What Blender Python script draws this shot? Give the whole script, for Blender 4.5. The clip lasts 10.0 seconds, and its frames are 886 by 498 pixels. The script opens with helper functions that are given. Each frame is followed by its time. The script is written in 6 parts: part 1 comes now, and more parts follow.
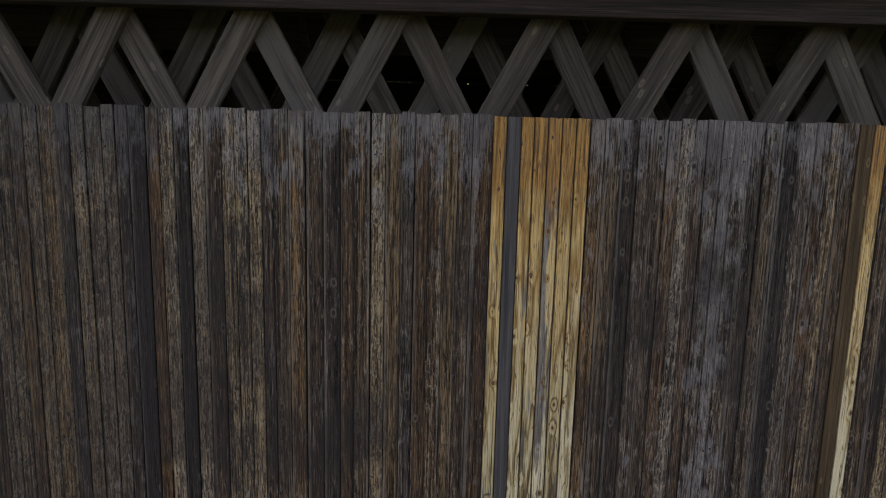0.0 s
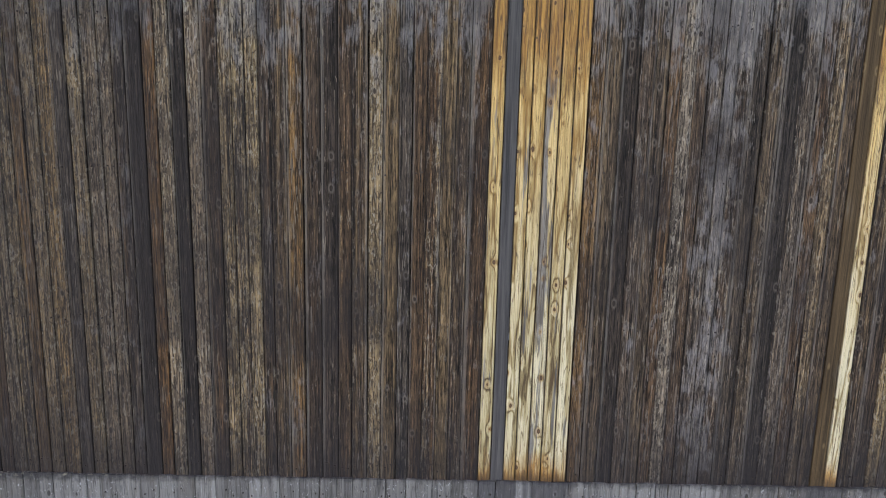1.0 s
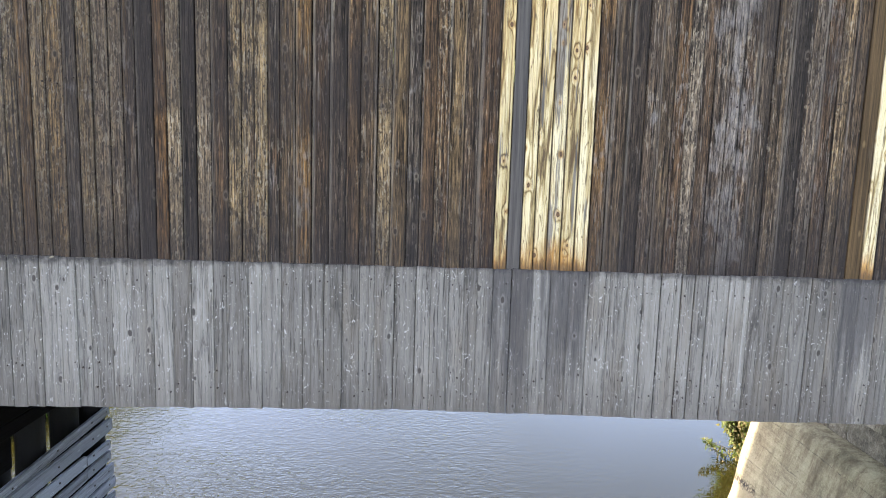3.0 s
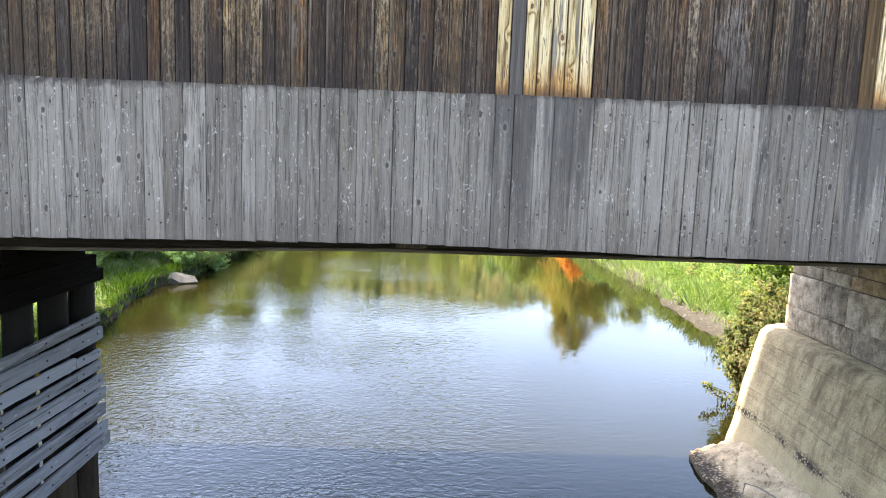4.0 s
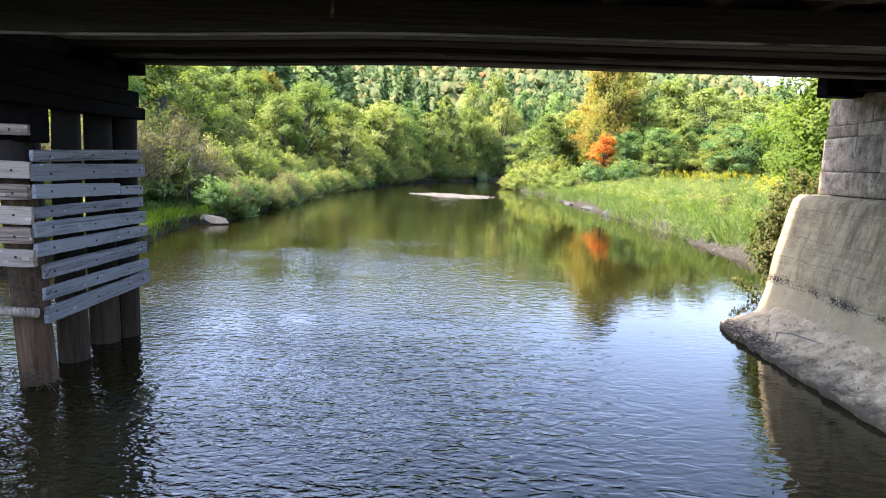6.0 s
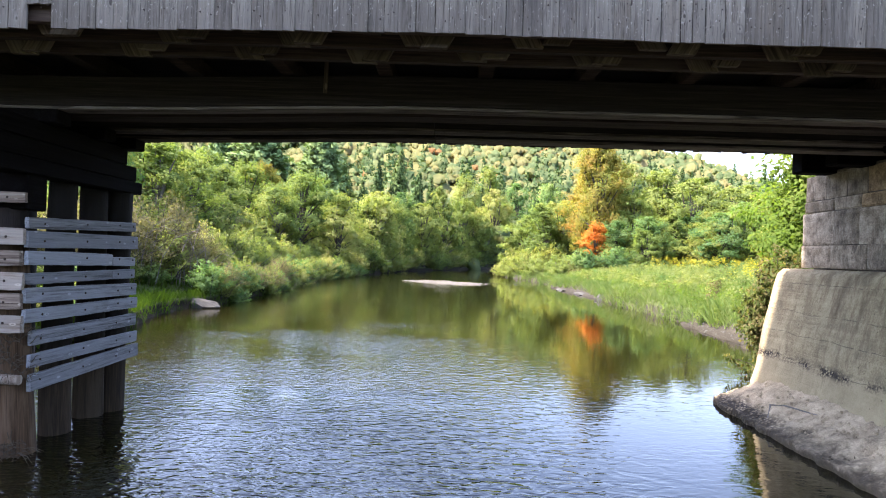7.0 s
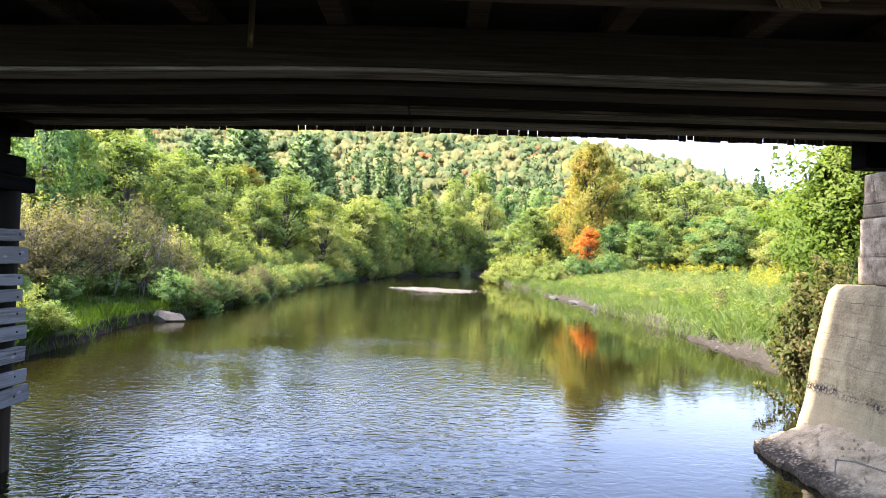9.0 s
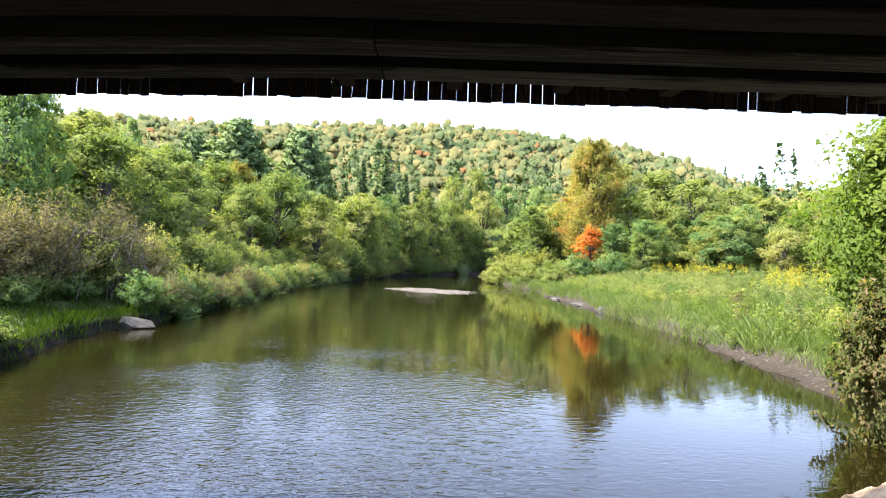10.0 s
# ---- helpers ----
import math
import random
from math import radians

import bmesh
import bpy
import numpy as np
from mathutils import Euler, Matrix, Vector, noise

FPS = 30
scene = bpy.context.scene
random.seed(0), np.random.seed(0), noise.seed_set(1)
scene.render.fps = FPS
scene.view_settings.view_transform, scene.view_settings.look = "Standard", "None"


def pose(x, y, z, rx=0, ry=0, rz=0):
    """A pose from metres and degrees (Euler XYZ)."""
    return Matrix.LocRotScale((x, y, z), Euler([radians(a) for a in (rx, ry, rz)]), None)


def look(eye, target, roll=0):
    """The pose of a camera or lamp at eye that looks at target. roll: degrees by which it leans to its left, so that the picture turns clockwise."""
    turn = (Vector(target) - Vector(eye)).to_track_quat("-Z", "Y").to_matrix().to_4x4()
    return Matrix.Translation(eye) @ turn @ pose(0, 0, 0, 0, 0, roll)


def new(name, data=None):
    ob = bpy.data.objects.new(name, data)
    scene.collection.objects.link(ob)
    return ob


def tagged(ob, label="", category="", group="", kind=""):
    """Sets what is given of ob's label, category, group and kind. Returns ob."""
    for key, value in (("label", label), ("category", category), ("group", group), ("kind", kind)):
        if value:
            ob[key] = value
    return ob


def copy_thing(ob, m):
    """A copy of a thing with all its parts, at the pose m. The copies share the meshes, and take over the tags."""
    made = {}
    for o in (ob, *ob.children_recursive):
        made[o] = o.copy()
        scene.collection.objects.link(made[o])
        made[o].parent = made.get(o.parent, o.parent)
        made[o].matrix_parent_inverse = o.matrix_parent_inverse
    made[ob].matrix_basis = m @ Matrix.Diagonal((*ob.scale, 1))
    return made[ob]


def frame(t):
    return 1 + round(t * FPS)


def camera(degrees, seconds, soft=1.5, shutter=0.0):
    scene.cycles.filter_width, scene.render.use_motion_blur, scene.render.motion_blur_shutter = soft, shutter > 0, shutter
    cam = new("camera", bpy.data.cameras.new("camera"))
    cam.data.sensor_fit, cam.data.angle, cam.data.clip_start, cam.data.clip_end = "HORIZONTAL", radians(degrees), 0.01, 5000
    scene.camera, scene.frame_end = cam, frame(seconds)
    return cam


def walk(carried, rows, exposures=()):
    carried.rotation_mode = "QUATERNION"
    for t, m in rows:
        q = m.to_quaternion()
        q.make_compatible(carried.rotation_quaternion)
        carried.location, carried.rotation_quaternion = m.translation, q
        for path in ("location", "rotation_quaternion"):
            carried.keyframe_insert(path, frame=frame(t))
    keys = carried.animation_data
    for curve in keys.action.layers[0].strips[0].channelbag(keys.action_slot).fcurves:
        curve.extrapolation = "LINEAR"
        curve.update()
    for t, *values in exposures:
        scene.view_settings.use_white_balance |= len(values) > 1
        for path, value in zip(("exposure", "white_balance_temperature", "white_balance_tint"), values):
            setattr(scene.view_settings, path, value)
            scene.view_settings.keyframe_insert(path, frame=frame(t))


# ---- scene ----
import itertools

# The camera: it sinks past the bridge's side wall, then slides in under the deck.
cam = camera(68.2, 10.0, soft=1.0)
PATH = [
    (0, (0.127, 0.192, 9.097), (0.162, 2.166, 8.777), 1.4),
    (0.5, (0.151, 0.169, 8.592), (0.187, 2.145, 8.283), 1.4),
    (1, (0.181, 0.149, 8.189), (0.204, 2.119, 7.845), 1.4),
    (1.5, (0.148, 0.145, 7.697), (0.164, 2.119, 7.375), 1.4),
    (2, (0.122, 0.141, 7.201), (0.131, 2.117, 6.896), 1.4),
    (3.5, (0.09, 0.138, 5.552), (0.135, 2.122, 5.302), 2.0),
    (4, (0.112, 0.133, 4.834), (0.156, 2.117, 4.582), 2.1),
    (4.5, (0.177, 0.06, 4.189), (0.199, 2.043, 3.932), 2.0),
    (5, (0.168, -0.042, 3.518), (0.133, 1.94, 3.257), 2.0),
    (5.5, (0.106, -0.177, 2.999), (0.072, 1.805, 2.733), 1.9),
    (5.7, (0.083, -0.225, 2.82), (0.05, 1.757, 2.545), 1.9),
    (6.8, (0.117, -0.375, 2.35), (0.099, 1.624, 2.31), 1.9),
    (7, (0.158, -0.389, 2.344), (0.139, 1.611, 2.364), 1.8),
    (7.5, (0.189, -0.397, 2.34), (0.176, 1.603, 2.378), 1.8),
    (8, (0.216, -0.022, 2.382), (0.213, 1.978, 2.418), 1.8),
    (8.5, (0.228, 0.707, 2.405), (0.231, 2.706, 2.441), 1.8),
    (9, (0.262, 1.675, 2.474), (0.273, 3.674, 2.509), 1.8),
    (9.5, (0.305, 2.738, 2.523), (0.321, 4.737, 2.559), 1.9),
    (10, (0.376, 3.771, 2.546), (0.392, 5.771, 2.578), 1.8),
]
EXPOSURES = [(0.0, 1.20, 7200, 22), (0.5, 1.80, 7200, 21), (1.0, 2.30, 7100, 20), (1.5, 2.62, 7100, 19), (2.0, 2.96, 7100, 18), (4.0, 2.86, 7250, 16), (5.5, 2.44, 6740, 18), (7.0, 2.40, 6700, 22), (8.0, 2.47, 6720, 22), (9.0, 2.44, 6770, 22), (9.5, 2.29, 6780, 22), (10.0, 2.11, 6800, 20)]
walk(cam, [(t, look(eye, target, roll)) for t, eye, target, roll in PATH], EXPOSURES)

# ---- sky and sun ----
SUN_FROM = Vector((-0.55, 0.042, 0.83)).normalized()
world = bpy.data.worlds.new("sky")
world.use_nodes = True
scene.world = world
sky = world.node_tree.nodes.new("ShaderNodeTexSky")
sky.sky_type, sky.sun_disc = "NISHITA", False
sky.sun_elevation = math.asin(SUN_FROM.z)
sky.sun_rotation = math.atan2(SUN_FROM.x, SUN_FROM.y)
sky.air_density, sky.dust_density, sky.ozone_density = 1.0, 1.6, 1.0
back = world.node_tree.nodes["Background"]
back.inputs["Strength"].default_value = 0.15
# bright broken haze, thickest along the horizon on every side
nodes, links = world.node_tree.nodes, world.node_tree.links
way = nodes.new("ShaderNodeTexCoord").outputs["Generated"]
split = nodes.new("ShaderNodeSeparateXYZ")
links.new(way, split.inputs[0])
low = nodes.new("ShaderNodeMapRange")
low.interpolation_type = "SMOOTHSTEP"
low.inputs[1].default_value, low.inputs[2].default_value = 0.62, 0.0
links.new(split.outputs["Z"], low.inputs["Value"])
puffs = nodes.new("ShaderNodeTexNoise")
puffs.inputs["Scale"].default_value, puffs.inputs["Detail"].default_value = 2.6, 5.0
links.new(way, puffs.inputs["Vector"])
spread = nodes.new("ShaderNodeMapRange")
spread.inputs[1].default_value, spread.inputs[2].default_value, spread.inputs[3].default_value = 0.35, 0.62, 0.45
links.new(puffs.outputs["Fac"], spread.inputs["Value"])
cover = nodes.new("ShaderNodeMath")
cover.operation = "MULTIPLY"
links.new(low.outputs[0], cover.inputs[0])
links.new(spread.outputs[0], cover.inputs[1])
side = nodes.new("ShaderNodeMapRange")
side.inputs[1].default_value, side.inputs[2].default_value, side.inputs[3].default_value, side.inputs[4].default_value = 0.6, -0.6, 0.60, 1.08
links.new(split.outputs["X"], side.inputs["Value"])
toward = nodes.new("ShaderNodeMath")
toward.operation = "MULTIPLY"
links.new(cover.outputs[0], toward.inputs[0])
links.new(side.outputs[0], toward.inputs[1])
haze = nodes.new("ShaderNodeMix")
haze.data_type, haze.blend_type = "RGBA", "ADD"
links.new(toward.outputs[0], haze.inputs[0])
links.new(sky.outputs[0], haze.inputs[6])
haze.inputs[7].default_value = (1.56, 2.12, 3.72, 1)
links.new(haze.outputs[2], back.inputs["Color"])
sun = new("sun", bpy.data.lights.new("sun", "SUN"))
sun.data.energy, sun.data.angle, sun.data.color = 3.8, radians(1.0), (1.0, 0.94, 0.84)
sun.matrix_world = look(SUN_FROM * 100, (0, 0, 0))

# ---- materials ----
class Shade:
    """A small builder of node materials."""

    def __init__(self, name, mat=None):
        self.mat = mat or bpy.data.materials.new(name)
        self.mat.use_nodes = True
        self.tree = self.mat.node_tree
        self.bsdf = self.tree.nodes["Principled BSDF"]
        self.out = self.tree.nodes["Material Output"]

    def node(self, kind, **values):
        n = self.tree.nodes.new("ShaderNode" + kind)
        for key, value in values.items():
            self.plug(value, n.inputs[key.replace("_", " ")])
        return n

    def plug(self, value, socket):
        if isinstance(value, bpy.types.NodeSocket):
            self.tree.links.new(value, socket)
        else:
            socket.default_value = value

    def coords(self, which="Object", scale=(1, 1, 1), shuffle=0.0):
        c = self.node("TexCoord").outputs[which]
        if shuffle:
            r = self.node("ObjectInfo").outputs["Random"]
            off = self.node("VectorMath")
            off.operation = "SCALE"
            off.inputs[3].default_value = shuffle
            comb = self.node("CombineXYZ", X=r, Y=self.math("FRACT", self.math("MULTIPLY", r, 7.31)),
                             Z=self.math("FRACT", self.math("MULTIPLY", r, 13.7)))
            self.plug(comb.outputs[0], off.inputs[0])
            add = self.node("VectorMath")
            self.plug(c, add.inputs[0])
            self.plug(off.outputs[0], add.inputs[1])
            c = add.outputs[0]
        m = self.node("Mapping", Vector=c)
        m.inputs["Scale"].default_value = scale
        return m.outputs[0]

    def place(self, scale=(1, 1, 1)):
        m = self.node("Mapping", Vector=self.node("NewGeometry").outputs["Position"])
        m.inputs["Scale"].default_value = scale
        return m.outputs[0]

    def noise(self, vec, scale=1.0, detail=4.0, rough=0.55, warp=0.0):
        n = self.node("TexNoise", Vector=vec, Scale=scale, Detail=detail, Roughness=rough, Distortion=warp)
        return n.outputs["Fac"]

    def spots(self, vec, scale=1.0):
        n = self.node("TexVoronoi", Vector=vec, Scale=scale)
        return n.outputs["Distance"]

    def math(self, op, a, b=0.0, clamp=False):
        n = self.node("Math")
        n.operation, n.use_clamp = op, clamp
        self.plug(a, n.inputs[0])
        self.plug(b, n.inputs[1])
        return n.outputs[0]

    def span(self, v, lo, hi):
        n = self.node("MapRange", Value=v)
        n.inputs[1].default_value, n.inputs[2].default_value = lo, hi
        return n.outputs[0]

    def ramp(self, fac, stops):
        n = self.node("ValToRGB", Fac=fac)
        el = n.color_ramp.elements
        while len(el) < len(stops):
            el.new(0.5)
        for e, (p, c) in zip(el, stops):
            e.position, e.color = p, (*c, 1)
        return n.outputs["Color"]

    def mix(self, fac, a, b, kind="MIX"):
        n = self.node("Mix")
        n.data_type, n.blend_type = "RGBA", kind
        self.plug(fac, n.inputs[0])
        for v, i in ((a, 6), (b, 7)):
            self.plug((*v, 1) if isinstance(v, tuple) else v, n.inputs[i])
        return n.outputs[2]

    def random(self):
        return self.node("ObjectInfo").outputs["Random"]

    def island(self):
        return self.node("NewGeometry").outputs["Random Per Island"]

    def bump(self, height, strength=0.5, distance=0.01):
        n = self.node("Bump", Height=height, Strength=strength, Distance=distance)
        self.plug(n.outputs[0], self.bsdf.inputs["Normal"])

    def done(self, colour, rough=0.8, spec=0.3, metal=0.0):
        self.plug((*colour, 1) if isinstance(colour, tuple) else colour, self.bsdf.inputs["Base Color"])
        self.plug(rough, self.bsdf.inputs["Roughness"])
        self.bsdf.inputs["Specular IOR Level"].default_value = spec
        self.bsdf.inputs["Metallic"].default_value = metal
        return self.mat


def wood(name, dark, mid, light, grey, greying=0.4, axis="z", knots=0.0, grain=1.0, rough=0.85, tone=0.5, relief=0.6, spec=0.25):
    """Sawn timber: long grain along one axis, weather-greyed patches, knots; each piece differs a little."""
    s = Shade(name)
    def along(cross, length):
        v = [cross, cross, cross]
        v["xyz".index(axis)] = length
        return s.coords("Object", v, shuffle=37.0)
    fine = s.noise(along(150 * grain, 3.0), 1.0, 5, 0.65, 0.3)
    streak = s.noise(along(34 * grain, 0.9), 1.0, 4, 0.6, 0.4)
    broad = s.noise(along(7, 1.3), 1.0, 4, 0.6)
    v = s.math("ADD", s.math("MULTIPLY", fine, 0.45), s.math("MULTIPLY", streak, 0.55))
    v = s.math("ADD", v, s.math("MULTIPLY", s.math("SUBTRACT", s.random(), 0.5), 0.16 * tone))
    col = s.ramp(v, [(0.36, dark), (0.5, mid), (0.66, light)])
    wear = s.math("ADD", broad, s.math("MULTIPLY", s.math("SUBTRACT", s.random(), 0.5), 0.35))
    wear = s.math("ADD", wear, s.math("MULTIPLY", s.math("SUBTRACT", streak, 0.5), 0.5))
    col = s.mix(s.math("MULTIPLY", s.span(wear, 0.62 - greying * 0.4, 0.8 - greying * 0.4), 0.85), col, s.mix(fine, tuple(c * 0.55 for c in grey), tuple(min(1, c * 1.35) for c in grey)))
    r = s.math("FRACT", s.math("MULTIPLY", s.random(), 5.17))
    col = s.mix(1.0, col, s.ramp(r, [(0.0, (1 - 0.45 * tone,) * 3), (1.0, (1 + 0.25 * tone,) * 3)]), "MULTIPLY")
    if knots:
        d = s.spots(along(9.0, 3.6), 1.0)
        col = s.mix(s.math("MULTIPLY", s.span(d, 0.17, 0.11), knots), col, tuple(min(1, c * 1.5) for c in light))
        col = s.mix(s.math("MULTIPLY", s.span(d, 0.085, 0.05), knots), col, tuple(c * 0.3 for c in dark))
    s.bump(s.math("ADD", fine, s.math("MULTIPLY", streak, 0.7)), relief, 0.004)
    return s.done(col, rough, spec)


def leafy(name, stops, patch=0.35, glow=0.50, size=0.45, each=0.26):
    """Leaves: each one differs, whole boughs differ more; light shines through them."""
    s = Shade(name)
    v = s.math("ADD", s.math("MULTIPLY", s.island(), each), s.math("MULTIPLY", s.noise(s.place(), size, 3, 0.6), 1.25))
    v = s.math("SUBTRACT", v, 0.13 + each * 0.5)
    v = s.math("ADD", v, s.math("MULTIPLY", s.math("SUBTRACT", s.random(), 0.5), patch))
    col = s.ramp(v, stops)
    s.done(col, 0.7, 0.06)
    tr = s.node("BsdfTranslucent", Color=s.mix(1.0, col, (1.2, 1.25, 0.6), "MULTIPLY"))
    mix = s.node("MixShader", Fac=glow)
    s.plug(s.bsdf.outputs[0], mix.inputs[1])
    s.plug(tr.outputs[0], mix.inputs[2])
    s.plug(mix.outputs[0], s.out.inputs["Surface"])
    return s.mat


def board_face(s, knot_share, lines, sway, knot_pull=2.2):
    """Grain on a board's broad face: growth rings as long flames, bent round scattered knots.
    Gives x and z on the board, the ring wave (0 on a dark line, 1 between), the distance to a knot, and whether that knot is kept."""
    x, _, z = s.node("SeparateXYZ", Vector=s.node("TexCoord").outputs["Object"]).outputs
    r = s.random()
    sx = s.math("ADD", x, s.math("MULTIPLY", r, 41.0))
    sz = s.math("ADD", z, s.math("MULTIPLY", s.math("FRACT", s.math("MULTIPLY", r, 7.31)), 37.0))

    def at(kx, kz):
        return s.node("CombineXYZ", X=s.math("MULTIPLY", sx, kx), Y=s.math("MULTIPLY", sz, kz)).outputs[0]
    cell = s.node("TexVoronoi", Vector=at(8.0, 4.6), Scale=1.0)
    cell.voronoi_dimensions = "2D"
    far = s.math("ADD", cell.outputs["Distance"], s.math("MULTIPLY", s.math("SUBTRACT", s.noise(at(60.0, 26.0), 1.0, 3, 0.6), 0.5), 0.10))
    pick = s.node("SeparateColor", Color=cell.outputs["Color"]).outputs[0]
    kept = s.math("GREATER_THAN", pick, 1.0 - knot_share)
    far = s.math("ADD", far, s.math("MULTIPLY", s.node("SeparateColor", Color=cell.outputs["Color"]).outputs[1], 0.09))
    pull = s.math("MULTIPLY", s.math("POWER", s.span(far, 0.42, 0.0), 1.6), kept)
    phase = s.math("ADD", s.math("MULTIPLY", x, lines), s.math("MULTIPLY", s.noise(at(7.0, 0.50), 1.0, 2, 0.45), sway))
    phase = s.math("ADD", phase, s.math("MULTIPLY", pull, knot_pull))
    phase = s.math("ADD", phase, s.math("MULTIPLY", s.noise(at(34.0, 2.6), 1.0, 3, 0.6), 1.3))
    wave = s.math("PINGPONG", phase, 1.0)
    return x, z, at, wave, far, kept


def stained_siding():
    """Old dark-stained boards: each its own tone of brown, tan or slate, fine long grain, the stain worn off in pale streaks, silver flakes."""
    s = Shade("dark_weathered_boards")
    x, z, at, wave, far, kept = board_face(s, 0.16, 20.0, 9.0, 1.8)
    grain = s.noise(at(88, 7.5), 1.0, 4, 0.72, 0.6)
    long = s.noise(at(60, 0.8), 1.0, 4, 0.6, 0.3)
    streak = s.noise(at(26, 0.7), 1.0, 4, 0.6)
    patch = s.noise(at(10, 2.4), 1.0, 5, 0.65)
    r1 = s.random()
    r2 = s.math("FRACT", s.math("MULTIPLY", r1, 9.71))
    r3 = s.math("FRACT", s.math("MULTIPLY", r1, 23.3))
    px = s.node("SeparateXYZ", Vector=s.place()).outputs["X"]
    east = s.math("MULTIPLY", s.span(px, 1.0, 1.6), s.span(px, 3.5, 3.0))
    # each board's own stain, greyer past the newer boards
    t = s.math("ADD", r2, s.math("MULTIPLY", s.math("SUBTRACT", streak, 0.5), 0.22))
    tone = s.ramp(t, [(0.04, (0.030, 0.025, 0.023)), (0.16, (0.085, 0.056, 0.034)), (0.28, (0.040, 0.033, 0.030)), (0.42, (0.155, 0.112, 0.062)), (0.50, (0.050, 0.037, 0.029)),
                      (0.62, (0.125, 0.070, 0.028)), (0.72, (0.042, 0.036, 0.033)), (0.82, (0.090, 0.074, 0.060)), (0.90, (0.175, 0.108, 0.045)), (1.0, (0.036, 0.030, 0.028))])
    slate = s.ramp(t, [(0.1, (0.040, 0.035, 0.033)), (0.4, (0.076, 0.064, 0.055)), (0.55, (0.044, 0.034, 0.028)), (0.75, (0.094, 0.080, 0.070)), (0.95, (0.080, 0.052, 0.034))])
    tone = s.mix(s.math("MULTIPLY", east, 0.6), tone, slate)
    # the stain worn through along the flat of some boards
    bare = s.math("ADD", s.math("ADD", s.math("MULTIPLY", streak, 0.36), s.math("MULTIPLY", long, 0.30)), s.math("ADD", s.math("MULTIPLY", patch, 0.24), s.math("MULTIPLY", s.math("SUBTRACT", r3, 0.5), 0.46)))
    bare = s.math("SUBTRACT", bare, s.math("MULTIPLY", east, 0.05))
    bare = s.math("ADD", bare, s.math("MULTIPLY", s.math("SUBTRACT", grain, 0.5), 0.30))
    worn = s.ramp(s.math("FRACT", s.math("MULTIPLY", r1, 3.37)), [(0.25, (0.205, 0.160, 0.098)), (0.55, (0.180, 0.150, 0.118)), (0.85, (0.250, 0.175, 0.086))])
    worn = s.mix(s.math("MULTIPLY", east, 0.75), worn, (0.175, 0.158, 0.145))
    col = s.mix(s.math("MULTIPLY", s.span(bare, 0.52, 0.62), 0.85), tone, worn)
    # grain: fine dashes over long growth lines
    v = s.math("ADD", s.math("MULTIPLY", grain, 0.55), s.math("MULTIPLY", long, 0.45))
    col = s.mix(1.0, col, s.ramp(v, [(0.39, (0.05, 0.042, 0.036)), (0.45, (0.42, 0.38, 0.34)), (0.50, (0.85, 0.79, 0.71)), (0.55, (1.30, 1.19, 1.02)), (0.62, (2.2, 1.96, 1.62))]), "MULTIPLY")
    col = s.mix(1.0, col, s.ramp(wave, [(0.0, (0.62, 0.60, 0.58)), (0.22, (0.92, 0.91, 0.90)), (0.7, (1.05, 1.04, 1.03)), (1.0, (1.08, 1.07, 1.05))]), "MULTIPLY")
    # a highlight painted along one long arris of many boards, the other edge darkened
    edge = s.math("ADD", s.math("MULTIPLY", x, s.math("SUBTRACT", s.math("MULTIPLY", s.math("GREATER_THAN", r3, 0.5), 2.0), 1.0)), s.math("MULTIPLY", s.math("SUBTRACT", streak, 0.5), 0.03))
    col = s.mix(s.math("MULTIPLY", s.span(edge, 0.038, 0.050), 0.42), col, (0.20, 0.175, 0.150))
    col = s.mix(s.math("MULTIPLY", s.span(edge, -0.040, -0.052), 0.6), col, (0.016, 0.013, 0.011))
    # silver flakes where water has run, more of them high up and past the newer boards
    wash = s.math("ADD", s.math("MULTIPLY", s.span(z, 3.2, 3.9), 0.20), s.math("MULTIPLY", s.span(s.math("ABSOLUTE", s.math("SUBTRACT", px, 2.38)), 0.26, 0.02), 0.15))
    blot = s.math("ADD", s.math("ADD", s.math("MULTIPLY", s.noise(s.place((9, 9, 4.5)), 1.0, 4, 0.62, 0.4), 0.72), s.math("MULTIPLY", grain, 0.28)), wash)
    blot = s.math("ADD", blot, s.math("MULTIPLY", s.math("SUBTRACT", r2, 0.5), 0.10))
    col = s.mix(s.math("MULTIPLY", s.span(blot, 0.59, 0.70), 0.58), col, s.mix(grain, (0.050, 0.045, 0.045), (0.34, 0.32, 0.315)))
    vein = s.math("ABSOLUTE", s.math("SUBTRACT", s.noise(at(22, 0.45), 1.0, 3, 0.6, 0.3), 0.5))
    col = s.mix(s.math("MULTIPLY", s.span(vein, 0.013, 0.004), 0.85), col, (0.010, 0.008, 0.006))
    # crisp dark checks and pale raised fibres
    nick = s.math("ADD", s.noise(at(74, 4.2), 1.0, 3, 0.55, 0.5), s.math("MULTIPLY", s.math("SUBTRACT", r3, 0.5), 0.05))
    col = s.mix(s.math("MULTIPLY", s.span(nick, 0.385, 0.355), 0.70), col, (0.012, 0.009, 0.007))
    fibre = s.math("ADD", s.noise(at(66, 5.0), 1.0, 3, 0.55, 0.6), s.math("ADD", s.math("MULTIPLY", s.math("SUBTRACT", r2, 0.5), 0.10), s.math("MULTIPLY", s.math("SUBTRACT", patch, 0.5), 0.25)))
    col = s.mix(s.math("MULTIPLY", s.span(fibre, 0.625, 0.65), 0.50), col, s.mix(0.5, worn, (0.27, 0.245, 0.215)))
    scab = s.noise(at(40, 13), 1.0, 2, 0.5, 1.6)
